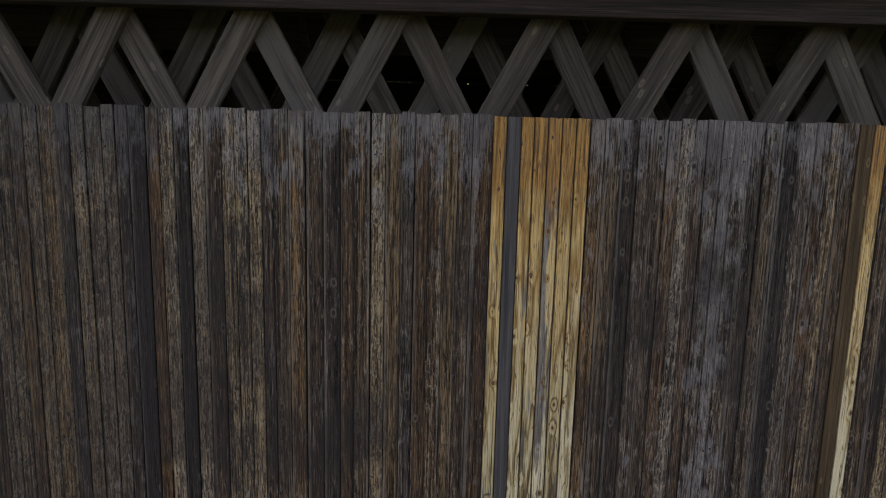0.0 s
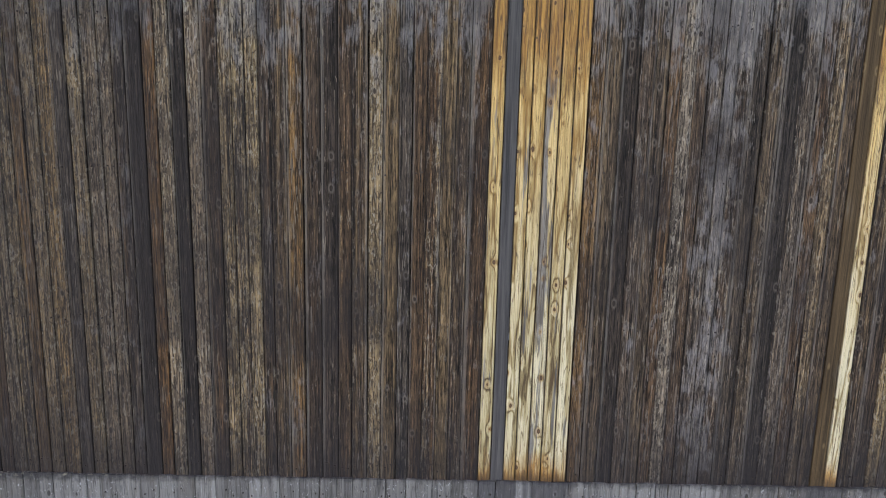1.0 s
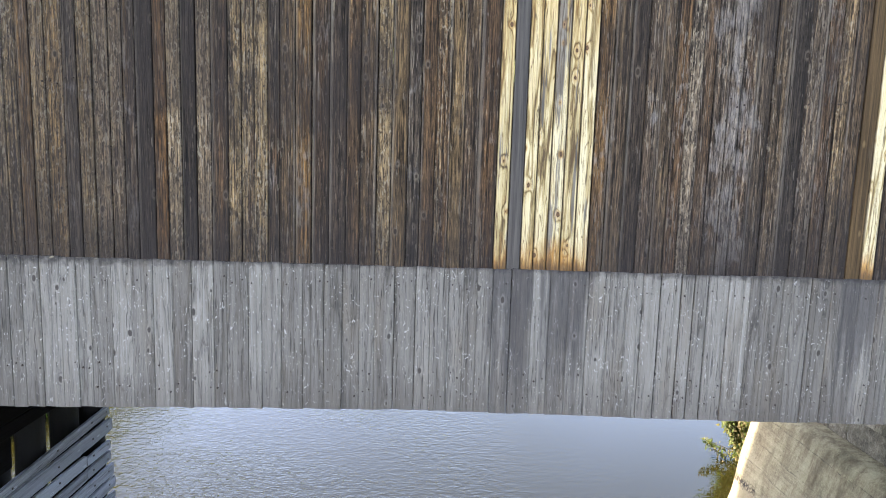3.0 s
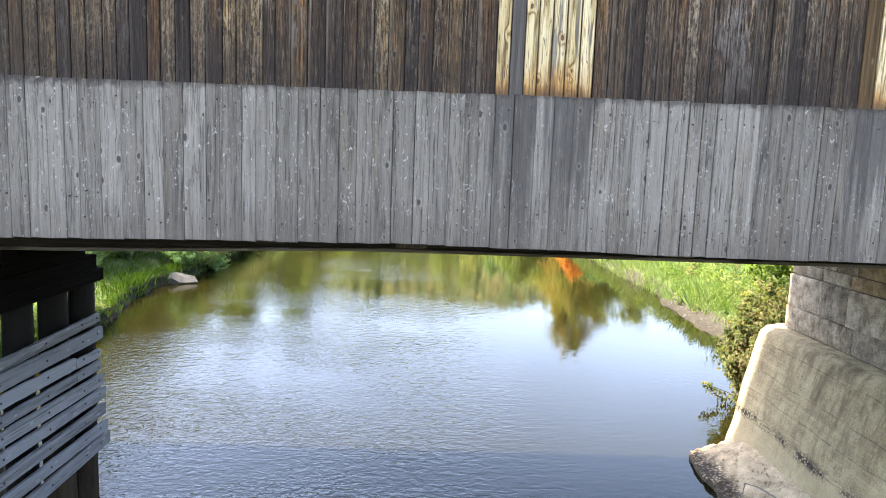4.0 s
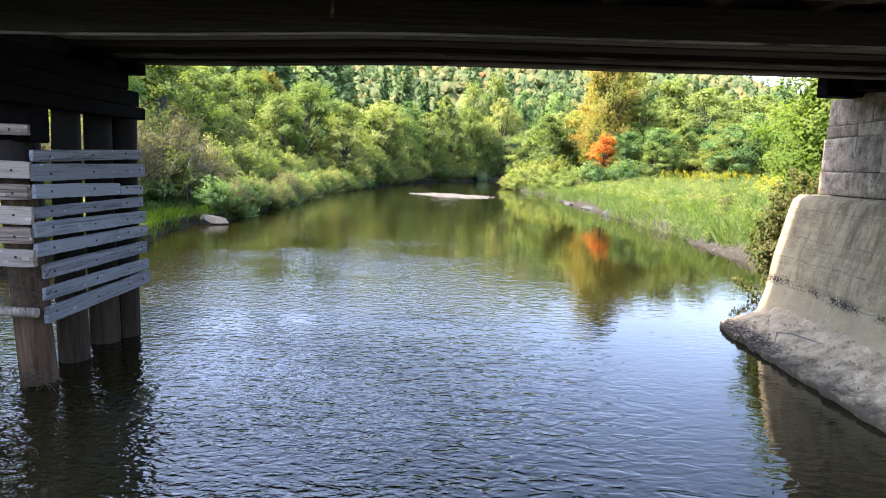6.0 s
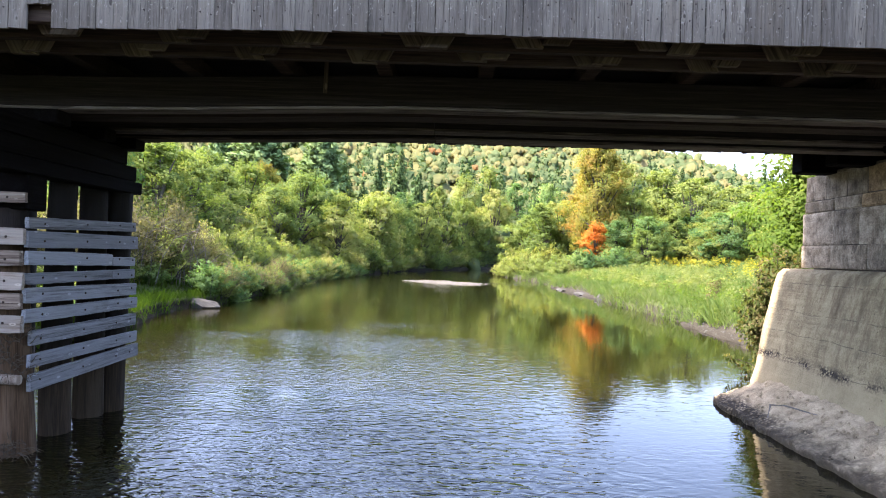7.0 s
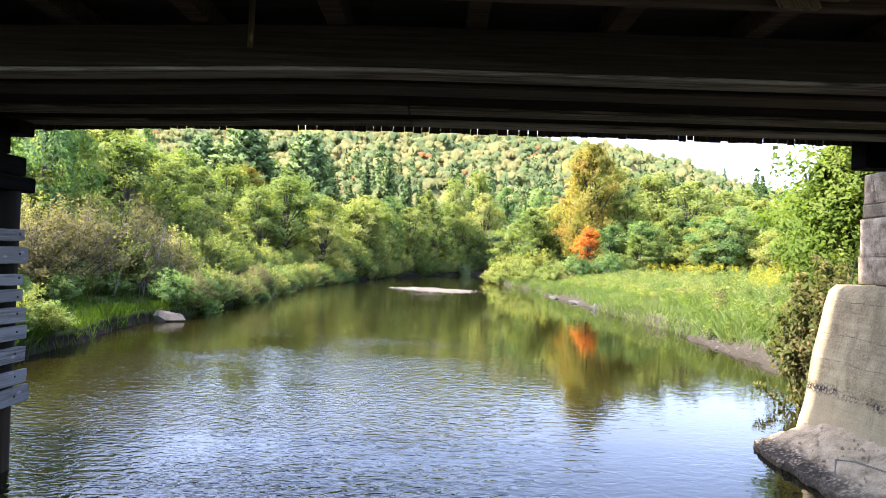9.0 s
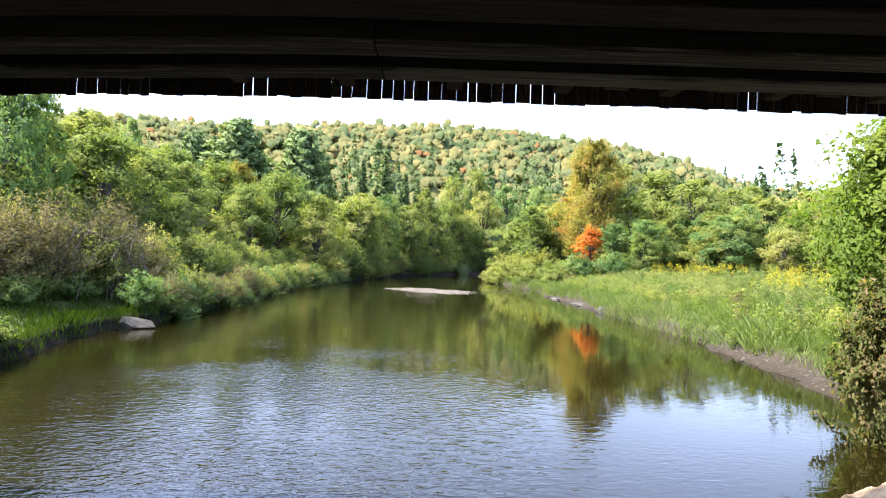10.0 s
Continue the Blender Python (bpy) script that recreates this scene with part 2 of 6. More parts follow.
    col = s.mix(s.math("MULTIPLY", s.math("MULTIPLY", s.span(scab, 0.41, 0.375), s.span(bare, 0.46, 0.60)), 0.70), col, (0.022, 0.017, 0.013))
    col = s.mix(s.math("MULTIPLY", s.math("MULTIPLY", s.span(scab, 0.60, 0.635), s.span(bare, 0.46, 0.60)), 0.55), col, (0.34, 0.30, 0.24))
    # knots
    col = s.mix(s.math("MULTIPLY", s.math("MULTIPLY", s.span(far, 0.24, 0.15), 0.35), kept), col, (0.19, 0.160, 0.130))
    col = s.mix(s.math("MULTIPLY", s.math("MULTIPLY", s.span(far, 0.13, 0.10), 0.85), kept), col, (0.020, 0.014, 0.010))
    # darker feet; broad darker stretches, more of them towards the west end
    foot = s.math("ADD", s.span(z, 1.25, 0.0), s.math("SUBTRACT", patch, 0.62))
    col = s.mix(s.math("MULTIPLY", s.span(foot, 0.15, 0.8), 0.62), col, (0.022, 0.019, 0.019))
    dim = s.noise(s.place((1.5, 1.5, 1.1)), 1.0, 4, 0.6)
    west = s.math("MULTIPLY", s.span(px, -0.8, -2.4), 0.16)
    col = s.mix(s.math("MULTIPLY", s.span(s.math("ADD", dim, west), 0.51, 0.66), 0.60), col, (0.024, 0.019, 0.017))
    col = s.mix(1.0, col, (1.10, 1.0, 0.88), "MULTIPLY")
    s.bump(s.math("ADD", s.math("MULTIPLY", grain, 0.8), s.math("ADD", s.math("MULTIPLY", long, 0.6), s.math("MULTIPLY", wave, 0.35))), 1.0, 0.009)
    return s.done(col, 0.85, 0.2)


def fresh_boards(grey=0.0):
    """Newer pine boards: cream with brown flame grain and ringed knots, rust-orange towards both ends, some edges weathered slate-grey."""
    s = Shade("fresh_pine_boards")
    x, z, at, wave, far, kept = board_face(s, 0.40, 22.0, 10.0, 2.6)
    fine = s.noise(at(64, 2.4), 1.0, 5, 0.76, 0.6)
    streak = s.noise(at(26, 0.7), 1.0, 4, 0.6)
    v = s.math("ADD", s.math("MULTIPLY", s.span(wave, 0.0, 0.45), 0.26), s.math("ADD", s.math("MULTIPLY", fine, 0.72), s.math("MULTIPLY", streak, 0.20)))
    v = s.math("ADD", v, s.math("MULTIPLY", s.math("SUBTRACT", s.random(), 0.5), 0.16))
    col = s.ramp(v, [(0.42, (0.080, 0.048, 0.019)), (0.53, (0.27, 0.185, 0.075)), (0.64, (0.46, 0.340, 0.160)), (0.78, (0.64, 0.515, 0.300))])
    mott = s.noise(at(11, 2.4), 1.0, 5, 0.7)
    up = s.math("ADD", s.span(z, 0.9, 3.2), s.math("MULTIPLY", s.math("SUBTRACT", streak, 0.5), 1.2))
    col = s.mix(s.math("MULTIPLY", s.span(up, 0.1, 0.95), 0.88), col, s.mix(s.math("MULTIPLY", s.span(wave, 0.0, 0.5), s.span(fine, 0.3, 0.6)), (0.27, 0.125, 0.024), (0.70, 0.43, 0.130)))
    g = s.noise(at(15, 0.6), 1.0, 4, 0.6)
    col = s.mix(s.math("MULTIPLY", s.span(g, 0.605 - grey, 0.635 - grey), 0.85), col, s.mix(s.math("MULTIPLY", wave, fine), (0.070, 0.062, 0.056), (0.26, 0.235, 0.21)))
    ends = s.math("ADD", s.math("MULTIPLY", s.span(z, 0.36, 0.02), 1.1), s.math("MULTIPLY", s.span(z, 2.9, 3.9), 1.5))
    ends = s.math("ADD", ends, s.math("MULTIPLY", s.math("SUBTRACT", mott, 0.5), 2.2))
    col = s.mix(s.math("MULTIPLY", s.span(ends, 0.25, 0.9), 0.88), col, s.mix(s.span(fine, 0.35, 0.65), (0.075, 0.026, 0.005), (0.54, 0.245, 0.045)))
    damp = s.math("ADD", s.span(z, 0.16, 0.0), s.math("SUBTRACT", mott, 0.55))
    col = s.mix(s.math("MULTIPLY", s.span(damp, 0.2, 0.7), 0.7), col, (0.045, 0.022, 0.010))
    col = s.mix(s.math("MULTIPLY", s.math("MULTIPLY", s.span(far, 0.24, 0.13), 0.55), kept), col, (0.36, 0.185, 0.058))
    col = s.mix(s.math("MULTIPLY", s.math("MULTIPLY", s.span(far, 0.115, 0.09), 0.95), kept), col, (0.060, 0.028, 0.012))
    col = s.mix(s.math("MULTIPLY", s.math("MULTIPLY", s.span(far, 0.065, 0.045), 0.5), kept), col, (0.20, 0.090, 0.030))
    line = s.math("ABSOLUTE", s.math("SUBTRACT", s.noise(at(42, 1.4), 1.0, 2, 0.5, 0.6), 0.5))
    col = s.mix(s.math("MULTIPLY", s.span(line, 0.022, 0.008), 0.8), col, (0.10, 0.055, 0.020))
    slit = s.math("ABSOLUTE", s.math("SUBTRACT", s.noise(at(17, 0.35), 1.0, 2, 0.5), 0.5))
    col = s.mix(s.math("MULTIPLY", s.span(slit, 0.007, 0.003), 0.8), col, (0.05, 0.03, 0.018))
    rim = s.math("ADD", s.math("ABSOLUTE", x), s.math("MULTIPLY", s.math("SUBTRACT", streak, 0.5), 0.012))
    col = s.mix(s.math("MULTIPLY", s.span(rim, 0.043, 0.049), 0.75), col, (0.075, 0.046, 0.022))
    s.bump(s.math("ADD", fine, s.math("MULTIPLY", wave, 0.5)), 0.6, 0.005)
    return s.done(col, 0.7, 0.3)


def grey_siding():
    """Silver-grey bare boards with raised grain and curled knots, dark run-off stains from the joint above, darker tops
    and feet.
    """
    s = Shade("silver_grey_boards")
    x, z, at, wave, far, kept = board_face(s, 0.15, 16.0, 10.0, 2.0)
    checks = s.noise(at(85, 5.0), 1.0, 5, 0.76, 0.6)
    streak = s.noise(at(26, 0.8), 1.0, 4, 0.6)
    v = s.math("ADD", s.math("MULTIPLY", checks, 0.30), s.math("ADD", s.math("MULTIPLY", streak, 0.30), s.math("ADD", 0.15, s.math("MULTIPLY", wave, 0.08))))
    v = s.math("ADD", v, s.math("MULTIPLY", s.math("SUBTRACT", s.math("POWER", s.random(), 1.5), 0.4), 0.26))
    col = s.ramp(v, [(0.33, (0.098, 0.086, 0.072)), (0.42, (0.142, 0.126, 0.106)), (0.52, (0.178, 0.160, 0.136)), (0.63, (0.222, 0.201, 0.171)), (0.76, (0.300, 0.275, 0.238))])
    brown = s.noise(at(5, 0.9), 1.0, 3, 0.6)
    col = s.mix(s.math("MULTIPLY", s.span(brown, 0.52, 0.66), 0.5), col, (0.165, 0.136, 0.103))
    col = s.mix(1.0, col, s.ramp(wave, [(0.0, (0.62, 0.61, 0.60)), (0.12, (0.93, 0.93, 0.93)), (0.5, (1.03, 1.03, 1.03)), (1.0, (1.05, 1.05, 1.05))]), "MULTIPLY")
    vein = s.math("ABSOLUTE", s.math("SUBTRACT", s.noise(at(30, 0.6), 1.0, 3, 0.6, 0.4), 0.5))
    col = s.mix(s.math("MULTIPLY", s.span(vein, 0.012, 0.004), 0.8), col, (0.026, 0.022, 0.020))
    split = s.math("ABSOLUTE", s.math("SUBTRACT", s.noise(at(48, 2.4), 1.0, 2, 0.5, 0.8), 0.5))
    col = s.mix(s.math("MULTIPLY", s.span(split, 0.012, 0.004), 0.30), col, (0.045, 0.039, 0.034))
    chip = s.noise(at(30, 17), 1.0, 2, 0.5, 2.2)
    col = s.mix(s.math("MULTIPLY", s.span(chip, 0.665, 0.69), 0.75), col, (0.44, 0.415, 0.375))
    col = s.mix(s.math("MULTIPLY", s.span(chip, 0.315, 0.295), 0.45), col, (0.060, 0.052, 0.046))
    p = s.node("NewGeometry").outputs["Position"]
    px = s.node("SeparateXYZ", Vector=p).outputs["X"]
    patch = s.noise(s.place((9, 9, 1.3)), 1.0, 4, 0.65)
    wet = 0.0
    for where, half in ((0.72, 0.24), (1.16, 0.26), (3.46, 0.20)):
        near = s.span(s.math("ABSOLUTE", s.math("SUBTRACT", px, where)), half, half * 0.5)
        wet = s.math("MAXIMUM", near, wet)
    runs = s.noise(s.place((17, 17, 0.55)), 1.0, 4, 0.6, 0.3)
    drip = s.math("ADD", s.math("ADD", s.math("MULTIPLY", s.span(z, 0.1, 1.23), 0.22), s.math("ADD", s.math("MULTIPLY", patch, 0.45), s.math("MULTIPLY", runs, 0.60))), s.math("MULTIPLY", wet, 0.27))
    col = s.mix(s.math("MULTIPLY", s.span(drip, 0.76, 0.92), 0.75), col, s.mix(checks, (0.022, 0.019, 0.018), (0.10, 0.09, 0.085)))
    # dark mottled band along the boards' tops
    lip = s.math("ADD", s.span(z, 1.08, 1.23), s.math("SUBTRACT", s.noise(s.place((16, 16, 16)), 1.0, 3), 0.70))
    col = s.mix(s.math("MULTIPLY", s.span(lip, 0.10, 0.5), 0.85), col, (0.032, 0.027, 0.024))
    # darker towards the foot
    low_dark = s.math("ADD", s.span(z, 0.45, 0.0), s.math("SUBTRACT", patch, 0.5))
    col = s.mix(s.math("MULTIPLY", s.span(low_dark, 0.2, 1.0), 0.45), col, (0.085, 0.072, 0.060))
    col = s.mix(s.math("MULTIPLY", s.math("MULTIPLY", s.span(z, 1.175, 1.195), s.span(s.noise(s.place((34, 34, 34)), 1.0, 3), 0.56, 0.66)), 0.55), col, (0.38, 0.33, 0.22))
    col = s.mix(s.math("MULTIPLY", s.math("MULTIPLY", s.span(far, 0.25, 0.17), 0.12), kept), col, (0.36, 0.335, 0.30))
    col = s.mix(s.math("MULTIPLY", s.math("MULTIPLY", s.span(far, 0.15, 0.11), 0.9), kept), col, (0.045, 0.036, 0.030))
    col = s.mix(1.0, col, (0.95, 0.925, 0.90), "MULTIPLY")
    s.bump(s.math("ADD", checks, s.math("ADD", s.math("MULTIPLY", streak, 0.5), s.math("MULTIPLY", wave, 0.3))), 0.9, 0.007)
    return s.done(col, 0.8, 0.25)


def masonry(name, dark, mid, light, scale=1.0, stain=0.5, band=0.0):
    s = Shade(name)
    p = s.coords("Object", (scale,) * 3, 19.0 if not band else 0.0)
    fine = s.noise(p, 38.0, 5, 0.7)
    patch = s.noise(p, 4.2 if name == "granite_block" else 2.4, 5, 0.65)
    col = s.ramp(s.math("ADD", s.math("MULTIPLY", fine, 0.45), s.math("MULTIPLY", patch, 0.55)), [(0.36, dark), (0.5, mid), (0.64, light)])
    st = s.noise(s.coords("Object", (2.0 * scale, 2.0 * scale, 0.7 * scale)), 1.6, 5, 0.7)
    col = s.mix(s.math("MULTIPLY", s.span(st, 0.52, 0.70), stain), col, tuple(c * 0.45 for c in dark))
    h = s.math("ADD", fine, s.math("MULTIPLY", patch, 2.0))
    if band:
        # poured in lifts: level lines between the form boards, one crumbling seam, rust runs under the bearings
        x, y, z = s.node("SeparateXYZ", Vector=s.node("TexCoord").outputs["Object"]).outputs
        zz = s.math("ADD", z, s.math("MULTIPLY", s.math("SUBTRACT", s.noise(s.coords("Object", (0.9, 0.9, 0.9)), 1.0, 4, 0.6), 0.5), 0.16))
        line = s.noise(s.coords("Object", (0.5, 0.5, 13.0)), 1.0, 5, 0.68, 0.2)
        col = s.mix(s.math("MULTIPLY", s.span(line, 0.52, 0.70), 0.38), col, tuple(c * 0.62 for c in mid))
        col = s.mix(s.math("MULTIPLY", s.span(line, 0.46, 0.34), 0.25), col, tuple(c * 1.12 for c in light))
        low = s.span(zz, 0.90, 0.80)
        col = s.mix(s.math("MULTIPLY", low, 0.5), col, s.mix(patch, mid, light))
        run = s.noise(s.coords("Object", (6.0, 6.0, 0.4)), 1.0, 5, 0.7)
        high = s.math("MULTIPLY", s.span(zz, 0.9, 1.7), s.span(y, 10.9, 9.6))
        col = s.mix(s.math("MULTIPLY", s.math("MULTIPLY", s.span(run, 0.46, 0.62), high), 0.55), col, (0.130, 0.082, 0.045))
        col = s.mix(s.math("MULTIPLY", s.span(run, 0.56, 0.68), 0.30), col, tuple(c * 0.5 for c in dark))
        crumb = s.spots(s.coords("Object", (24, 24, 24)), 1.0)
        seam = s.span(s.math("ABSOLUTE", s.math("SUBTRACT", zz, 0.86)), 0.10, 0.02)
        ragged = s.math("MULTIPLY", seam, s.span(s.noise(s.coords("Object", (3.0, 3.0, 5.0)), 1.0, 4, 0.7), 0.42, 0.56))
        col = s.mix(s.math("MULTIPLY", ragged, s.span(crumb, 0.30, 0.52)), col, (0.045, 0.038, 0.030))
        for level in (0.87, 2.07, 1.62, 1.27):
            crack = s.span(s.math("ABSOLUTE", s.math("SUBTRACT", zz, level)), 0.009, 0.002)
            broken = s.span(s.noise(s.coords("Object", (2.2, 2.2, 1.0)), 1.0 + level, 3, 0.6), 0.44, 0.56)
            col = s.mix(s.math("MULTIPLY", s.math("MULTIPLY", crack, broken), 0.55), col, (0.040, 0.033, 0.026))
            h = s.math("SUBTRACT", h, s.math("MULTIPLY", s.math("MULTIPLY", crack, broken), 0.8))
        h = s.math("ADD", h, s.math("MULTIPLY", line, 1.5))
        h = s.math("SUBTRACT", h, s.math("MULTIPLY", ragged, s.math("MULTIPLY", crumb, 2.5)))
        pit = s.spots(p, 7.0)
        col = s.mix(s.math("MULTIPLY", s.span(pit, 0.10, 0.04), 0.7), col, tuple(c * 0.4 for c in dark))
    if name == "granite_block":
        col = s.mix(1.0, col, s.ramp(s.random(), [(0.0, (0.80, 0.80, 0.82)), (0.40, (1.0, 0.98, 0.94)), (0.70, (1.30, 1.30, 1.32)), (1.0, (1.25, 1.02, 0.74))]), "MULTIPLY")
        chip = s.noise(s.coords("Object", (7, 7, 2.2), 19.0), 1.0, 4, 0.6, 0.8)
        col = s.mix(s.math("MULTIPLY", s.span(chip, 0.62, 0.68), 0.65), col, (0.060, 0.050, 0.040))
        h = s.math("SUBTRACT", h, s.math("MULTIPLY", s.span(chip, 0.60, 0.68), 1.2))
    if name == "rough_ledge_concrete":
        x, y, z = s.node("SeparateXYZ", Vector=s.node("TexCoord").outputs["Object"]).outputs
        tide = s.math("ADD", z, s.math("MULTIPLY", s.math("SUBTRACT", patch, 0.5), 0.3))
        # the outer lip is broken down to its stones
        lump = s.spots(s.coords("Object", (19, 19, 19)), 1.0)
        lip = s.math("ADD", s.span(x, 5.10, 4.72), s.math("SUBTRACT", s.noise(s.coords("Object", (2.4, 2.4, 2.4)), 1.0, 4, 0.6), 0.5))
        worn = s.math("MULTIPLY", s.span(lip, 0.25, 0.75), s.math("ADD", 0.35, s.math("MULTIPLY", s.span(y, 8.2, 9.4), 0.65)))
        col = s.mix(s.math("MULTIPLY", worn, s.span(lump, 0.22, 0.55)), col, (0.050, 0.042, 0.036))
        h = s.math("SUBTRACT", h, s.math("MULTIPLY", worn, s.math("MULTIPLY", lump, 3.0)))
        col = s.mix(s.math("MULTIPLY", s.span(tide, 0.19, 0.07), 0.85), col, tuple(c * 0.22 for c in dark))
    s.bump(h, 0.7, 0.015)
    return s.done(col, 0.9, 0.25)


def river_water():
    """Dark clear-skinned water: wind ripples in the open reach, calm under the wooded far banks."""
    s = Shade("river_water")
    a = s.noise(s.place((4.0, 7.2, 1)), 1.0, 1.2, 0.45, 0.9)
    b = s.noise(s.place((10.0, 15.0, 1)), 1.0, 1.5, 0.5, 0.6)
    c = s.noise(s.place((0.16, 0.22, 1)), 1.0, 2, 0.5)
    x, y, _ = s.node("SeparateXYZ", Vector=s.node("NewGeometry").outputs["Position"]).outputs
    open_reach = s.math("ADD", 0.19, s.math("MULTIPLY", s.math("POWER", s.span(y, 25.0, 5.0), 1.5), 0.92))
    # a riffle over the shoal
    wide = s.math("DIVIDE", s.math("SUBTRACT", x, 6.0), 3.0)
    deep = s.math("DIVIDE", s.math("SUBTRACT", y, 56.6), 2.2)
    riffle = s.span(s.math("ADD", s.math("MULTIPLY", wide, wide), s.math("MULTIPLY", deep, deep)), 1.0, 0.3)
    open_reach = s.math("ADD", open_reach, s.math("MULTIPLY", riffle, 7.0))
    lull = s.math("SUBTRACT", 1.0, s.math("MULTIPLY", s.span(s.math("ADD", x, s.math("MULTIPLY", c, 3.0)), 2.0, 4.2), 0.76))
    open_reach = s.math("MULTIPLY", open_reach, lull)
    calm = s.math("MULTIPLY", open_reach, s.math("ADD", 0.35, s.math("MULTIPLY", s.span(c, 0.36, 0.58), 0.9)))
    fine = s.math("MULTIPLY", b, s.math("MULTIPLY", 0.58, s.span(s.math("ADD", x, s.math("MULTIPLY", c, 3.0)), 3.2, 0.2)))
    h = s.math("MULTIPLY", s.math("ADD", s.math("MULTIPLY", a, 0.86), fine), calm)
    s.bump(h, 1.0, 0.022)
    s.bsdf.inputs["IOR"].default_value = 1.33
    murk = s.ramp(s.noise(s.place((0.06, 0.05, 1)), 1.0, 3), [(0.3, (0.0078, 0.0070, 0.0017)), (0.7, (0.0108, 0.0098, 0.0023))])
    return s.done(murk, 0.03, 0.5)


def soil():
    s = Shade("bank_soil_and_grass")
    p = s.place()
    n = s.noise(p, 0.9, 6, 0.65)
    z = s.node("SeparateXYZ", Vector=p).outputs["Z"]
    mud = s.ramp(s.noise(p, 5.0, 6, 0.7), [(0.3, (0.032, 0.029, 0.022)), (0.55, (0.058, 0.053, 0.041)), (0.75, (0.098, 0.090, 0.072))])
    green = s.ramp(n, [(0.3, (0.030, 0.046, 0.014)), (0.55, (0.058, 0.080, 0.024)), (0.75, (0.095, 0.108, 0.038))])
    f = s.math("ADD", z, s.math("MULTIPLY", s.math("SUBTRACT", n, 0.5), 0.25))
    # the left bank is cut, its wet mud darkened further for shade; the right one a dry mud beach
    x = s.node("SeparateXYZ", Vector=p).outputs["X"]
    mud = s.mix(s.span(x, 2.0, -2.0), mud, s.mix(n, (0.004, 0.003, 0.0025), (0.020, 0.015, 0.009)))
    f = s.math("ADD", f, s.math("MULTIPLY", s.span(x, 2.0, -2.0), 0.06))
    col = s.mix(s.span(f, 0.34, 0.44), mud, green)
    wet = s.span(z, 0.22, 0.02)
    col = s.mix(s.math("MULTIPLY", wet, 0.6), col, (0.028, 0.024, 0.017))
    s.bump(s.noise(p, 9.0, 6, 0.75), 0.8, 0.04)
    return s.done(col, 0.9, 0.12)


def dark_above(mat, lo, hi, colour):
    """Painted-in shade: the timber is black above a height on it, bleached and worn below."""
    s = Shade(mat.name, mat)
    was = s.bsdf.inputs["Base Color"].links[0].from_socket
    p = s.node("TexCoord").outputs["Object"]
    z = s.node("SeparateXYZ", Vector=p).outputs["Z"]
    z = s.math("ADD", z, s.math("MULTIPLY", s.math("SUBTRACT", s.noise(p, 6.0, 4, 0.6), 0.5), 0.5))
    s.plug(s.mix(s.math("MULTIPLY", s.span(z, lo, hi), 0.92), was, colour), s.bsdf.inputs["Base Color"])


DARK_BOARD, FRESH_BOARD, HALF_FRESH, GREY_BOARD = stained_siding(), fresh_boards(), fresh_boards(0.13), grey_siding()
SLATE_BOARD = wood("slate_grey_board", (0.032, 0.028, 0.024), (0.065, 0.055, 0.046), (0.104, 0.088, 0.074), (0.090, 0.076, 0.064), 0.4, "z")
AMBER_BOARD = wood("amber_stained_board", (0.035, 0.020, 0.008), (0.095, 0.055, 0.022), (0.164, 0.105, 0.046), (0.147, 0.115, 0.077), 0.35, "z", 0.5)
LATTICE = wood("lattice_plank_wood", (0.029, 0.021, 0.014), (0.080, 0.058, 0.040), (0.167, 0.125, 0.085), (0.117, 0.095, 0.070), 0.35, "z", 0.4)
BEAM = wood("dark_beam_wood", (0.014, 0.010, 0.006), (0.038, 0.023, 0.017), (0.090, 0.058, 0.042), (0.075, 0.054, 0.043), 0.2, "x")
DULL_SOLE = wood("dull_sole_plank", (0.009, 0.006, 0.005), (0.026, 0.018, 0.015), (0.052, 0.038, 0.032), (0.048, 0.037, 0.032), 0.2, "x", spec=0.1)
SOLE = wood("bleached_sole_plank", (0.010, 0.007, 0.006), (0.055, 0.042, 0.034), (0.230, 0.190, 0.160), (0.200, 0.172, 0.150), 0.36, "x")
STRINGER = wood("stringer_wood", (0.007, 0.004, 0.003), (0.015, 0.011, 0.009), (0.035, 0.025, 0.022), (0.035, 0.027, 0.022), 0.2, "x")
CAP = wood("near_black_cap_timber", (0.001, 0.001, 0.001), (0.004, 0.003, 0.003), (0.008, 0.007, 0.007), (0.007, 0.007, 0.007), 0.2, "y", spec=0.04)
PILE = wood("wet_pile_wood", (0.013, 0.007, 0.004), (0.030, 0.020, 0.011), (0.068, 0.042, 0.025), (0.050, 0.037, 0.023), 0.25, "z", 0.0, 0.6, relief=1.0)
POST = wood("bleached_post_wood", (0.026, 0.014, 0.006), (0.062, 0.035, 0.018), (0.109, 0.065, 0.035), (0.095, 0.061, 0.037), 0.4, "z", 0.0, 0.6, relief=1.0)
CRIB = wood("blue_grey_crib_board", (0.060, 0.059, 0.060), (0.175, 0.176, 0.184), (0.300, 0.303, 0.318), (0.245, 0.250, 0.268), 0.45, "y", 0.5, relief=1.0)
CRIB_FRONT = wood("pale_crib_board", (0.075, 0.048, 0.034), (0.250, 0.190, 0.145), (0.420, 0.345, 0.275), (0.330, 0.280, 0.235), 0.4, "x", 0.5, relief=1.0)
CONCRETE = masonry("weathered_concrete", (0.184, 0.148, 0.087), (0.334, 0.275, 0.165), (0.455, 0.380, 0.235), 1.0, 0.6, 1.0)
LEDGE = masonry("rough_ledge_concrete", (0.206, 0.162, 0.105), (0.432, 0.345, 0.226), (0.637, 0.519, 0.349), 1.6, 0.7, 0.0)
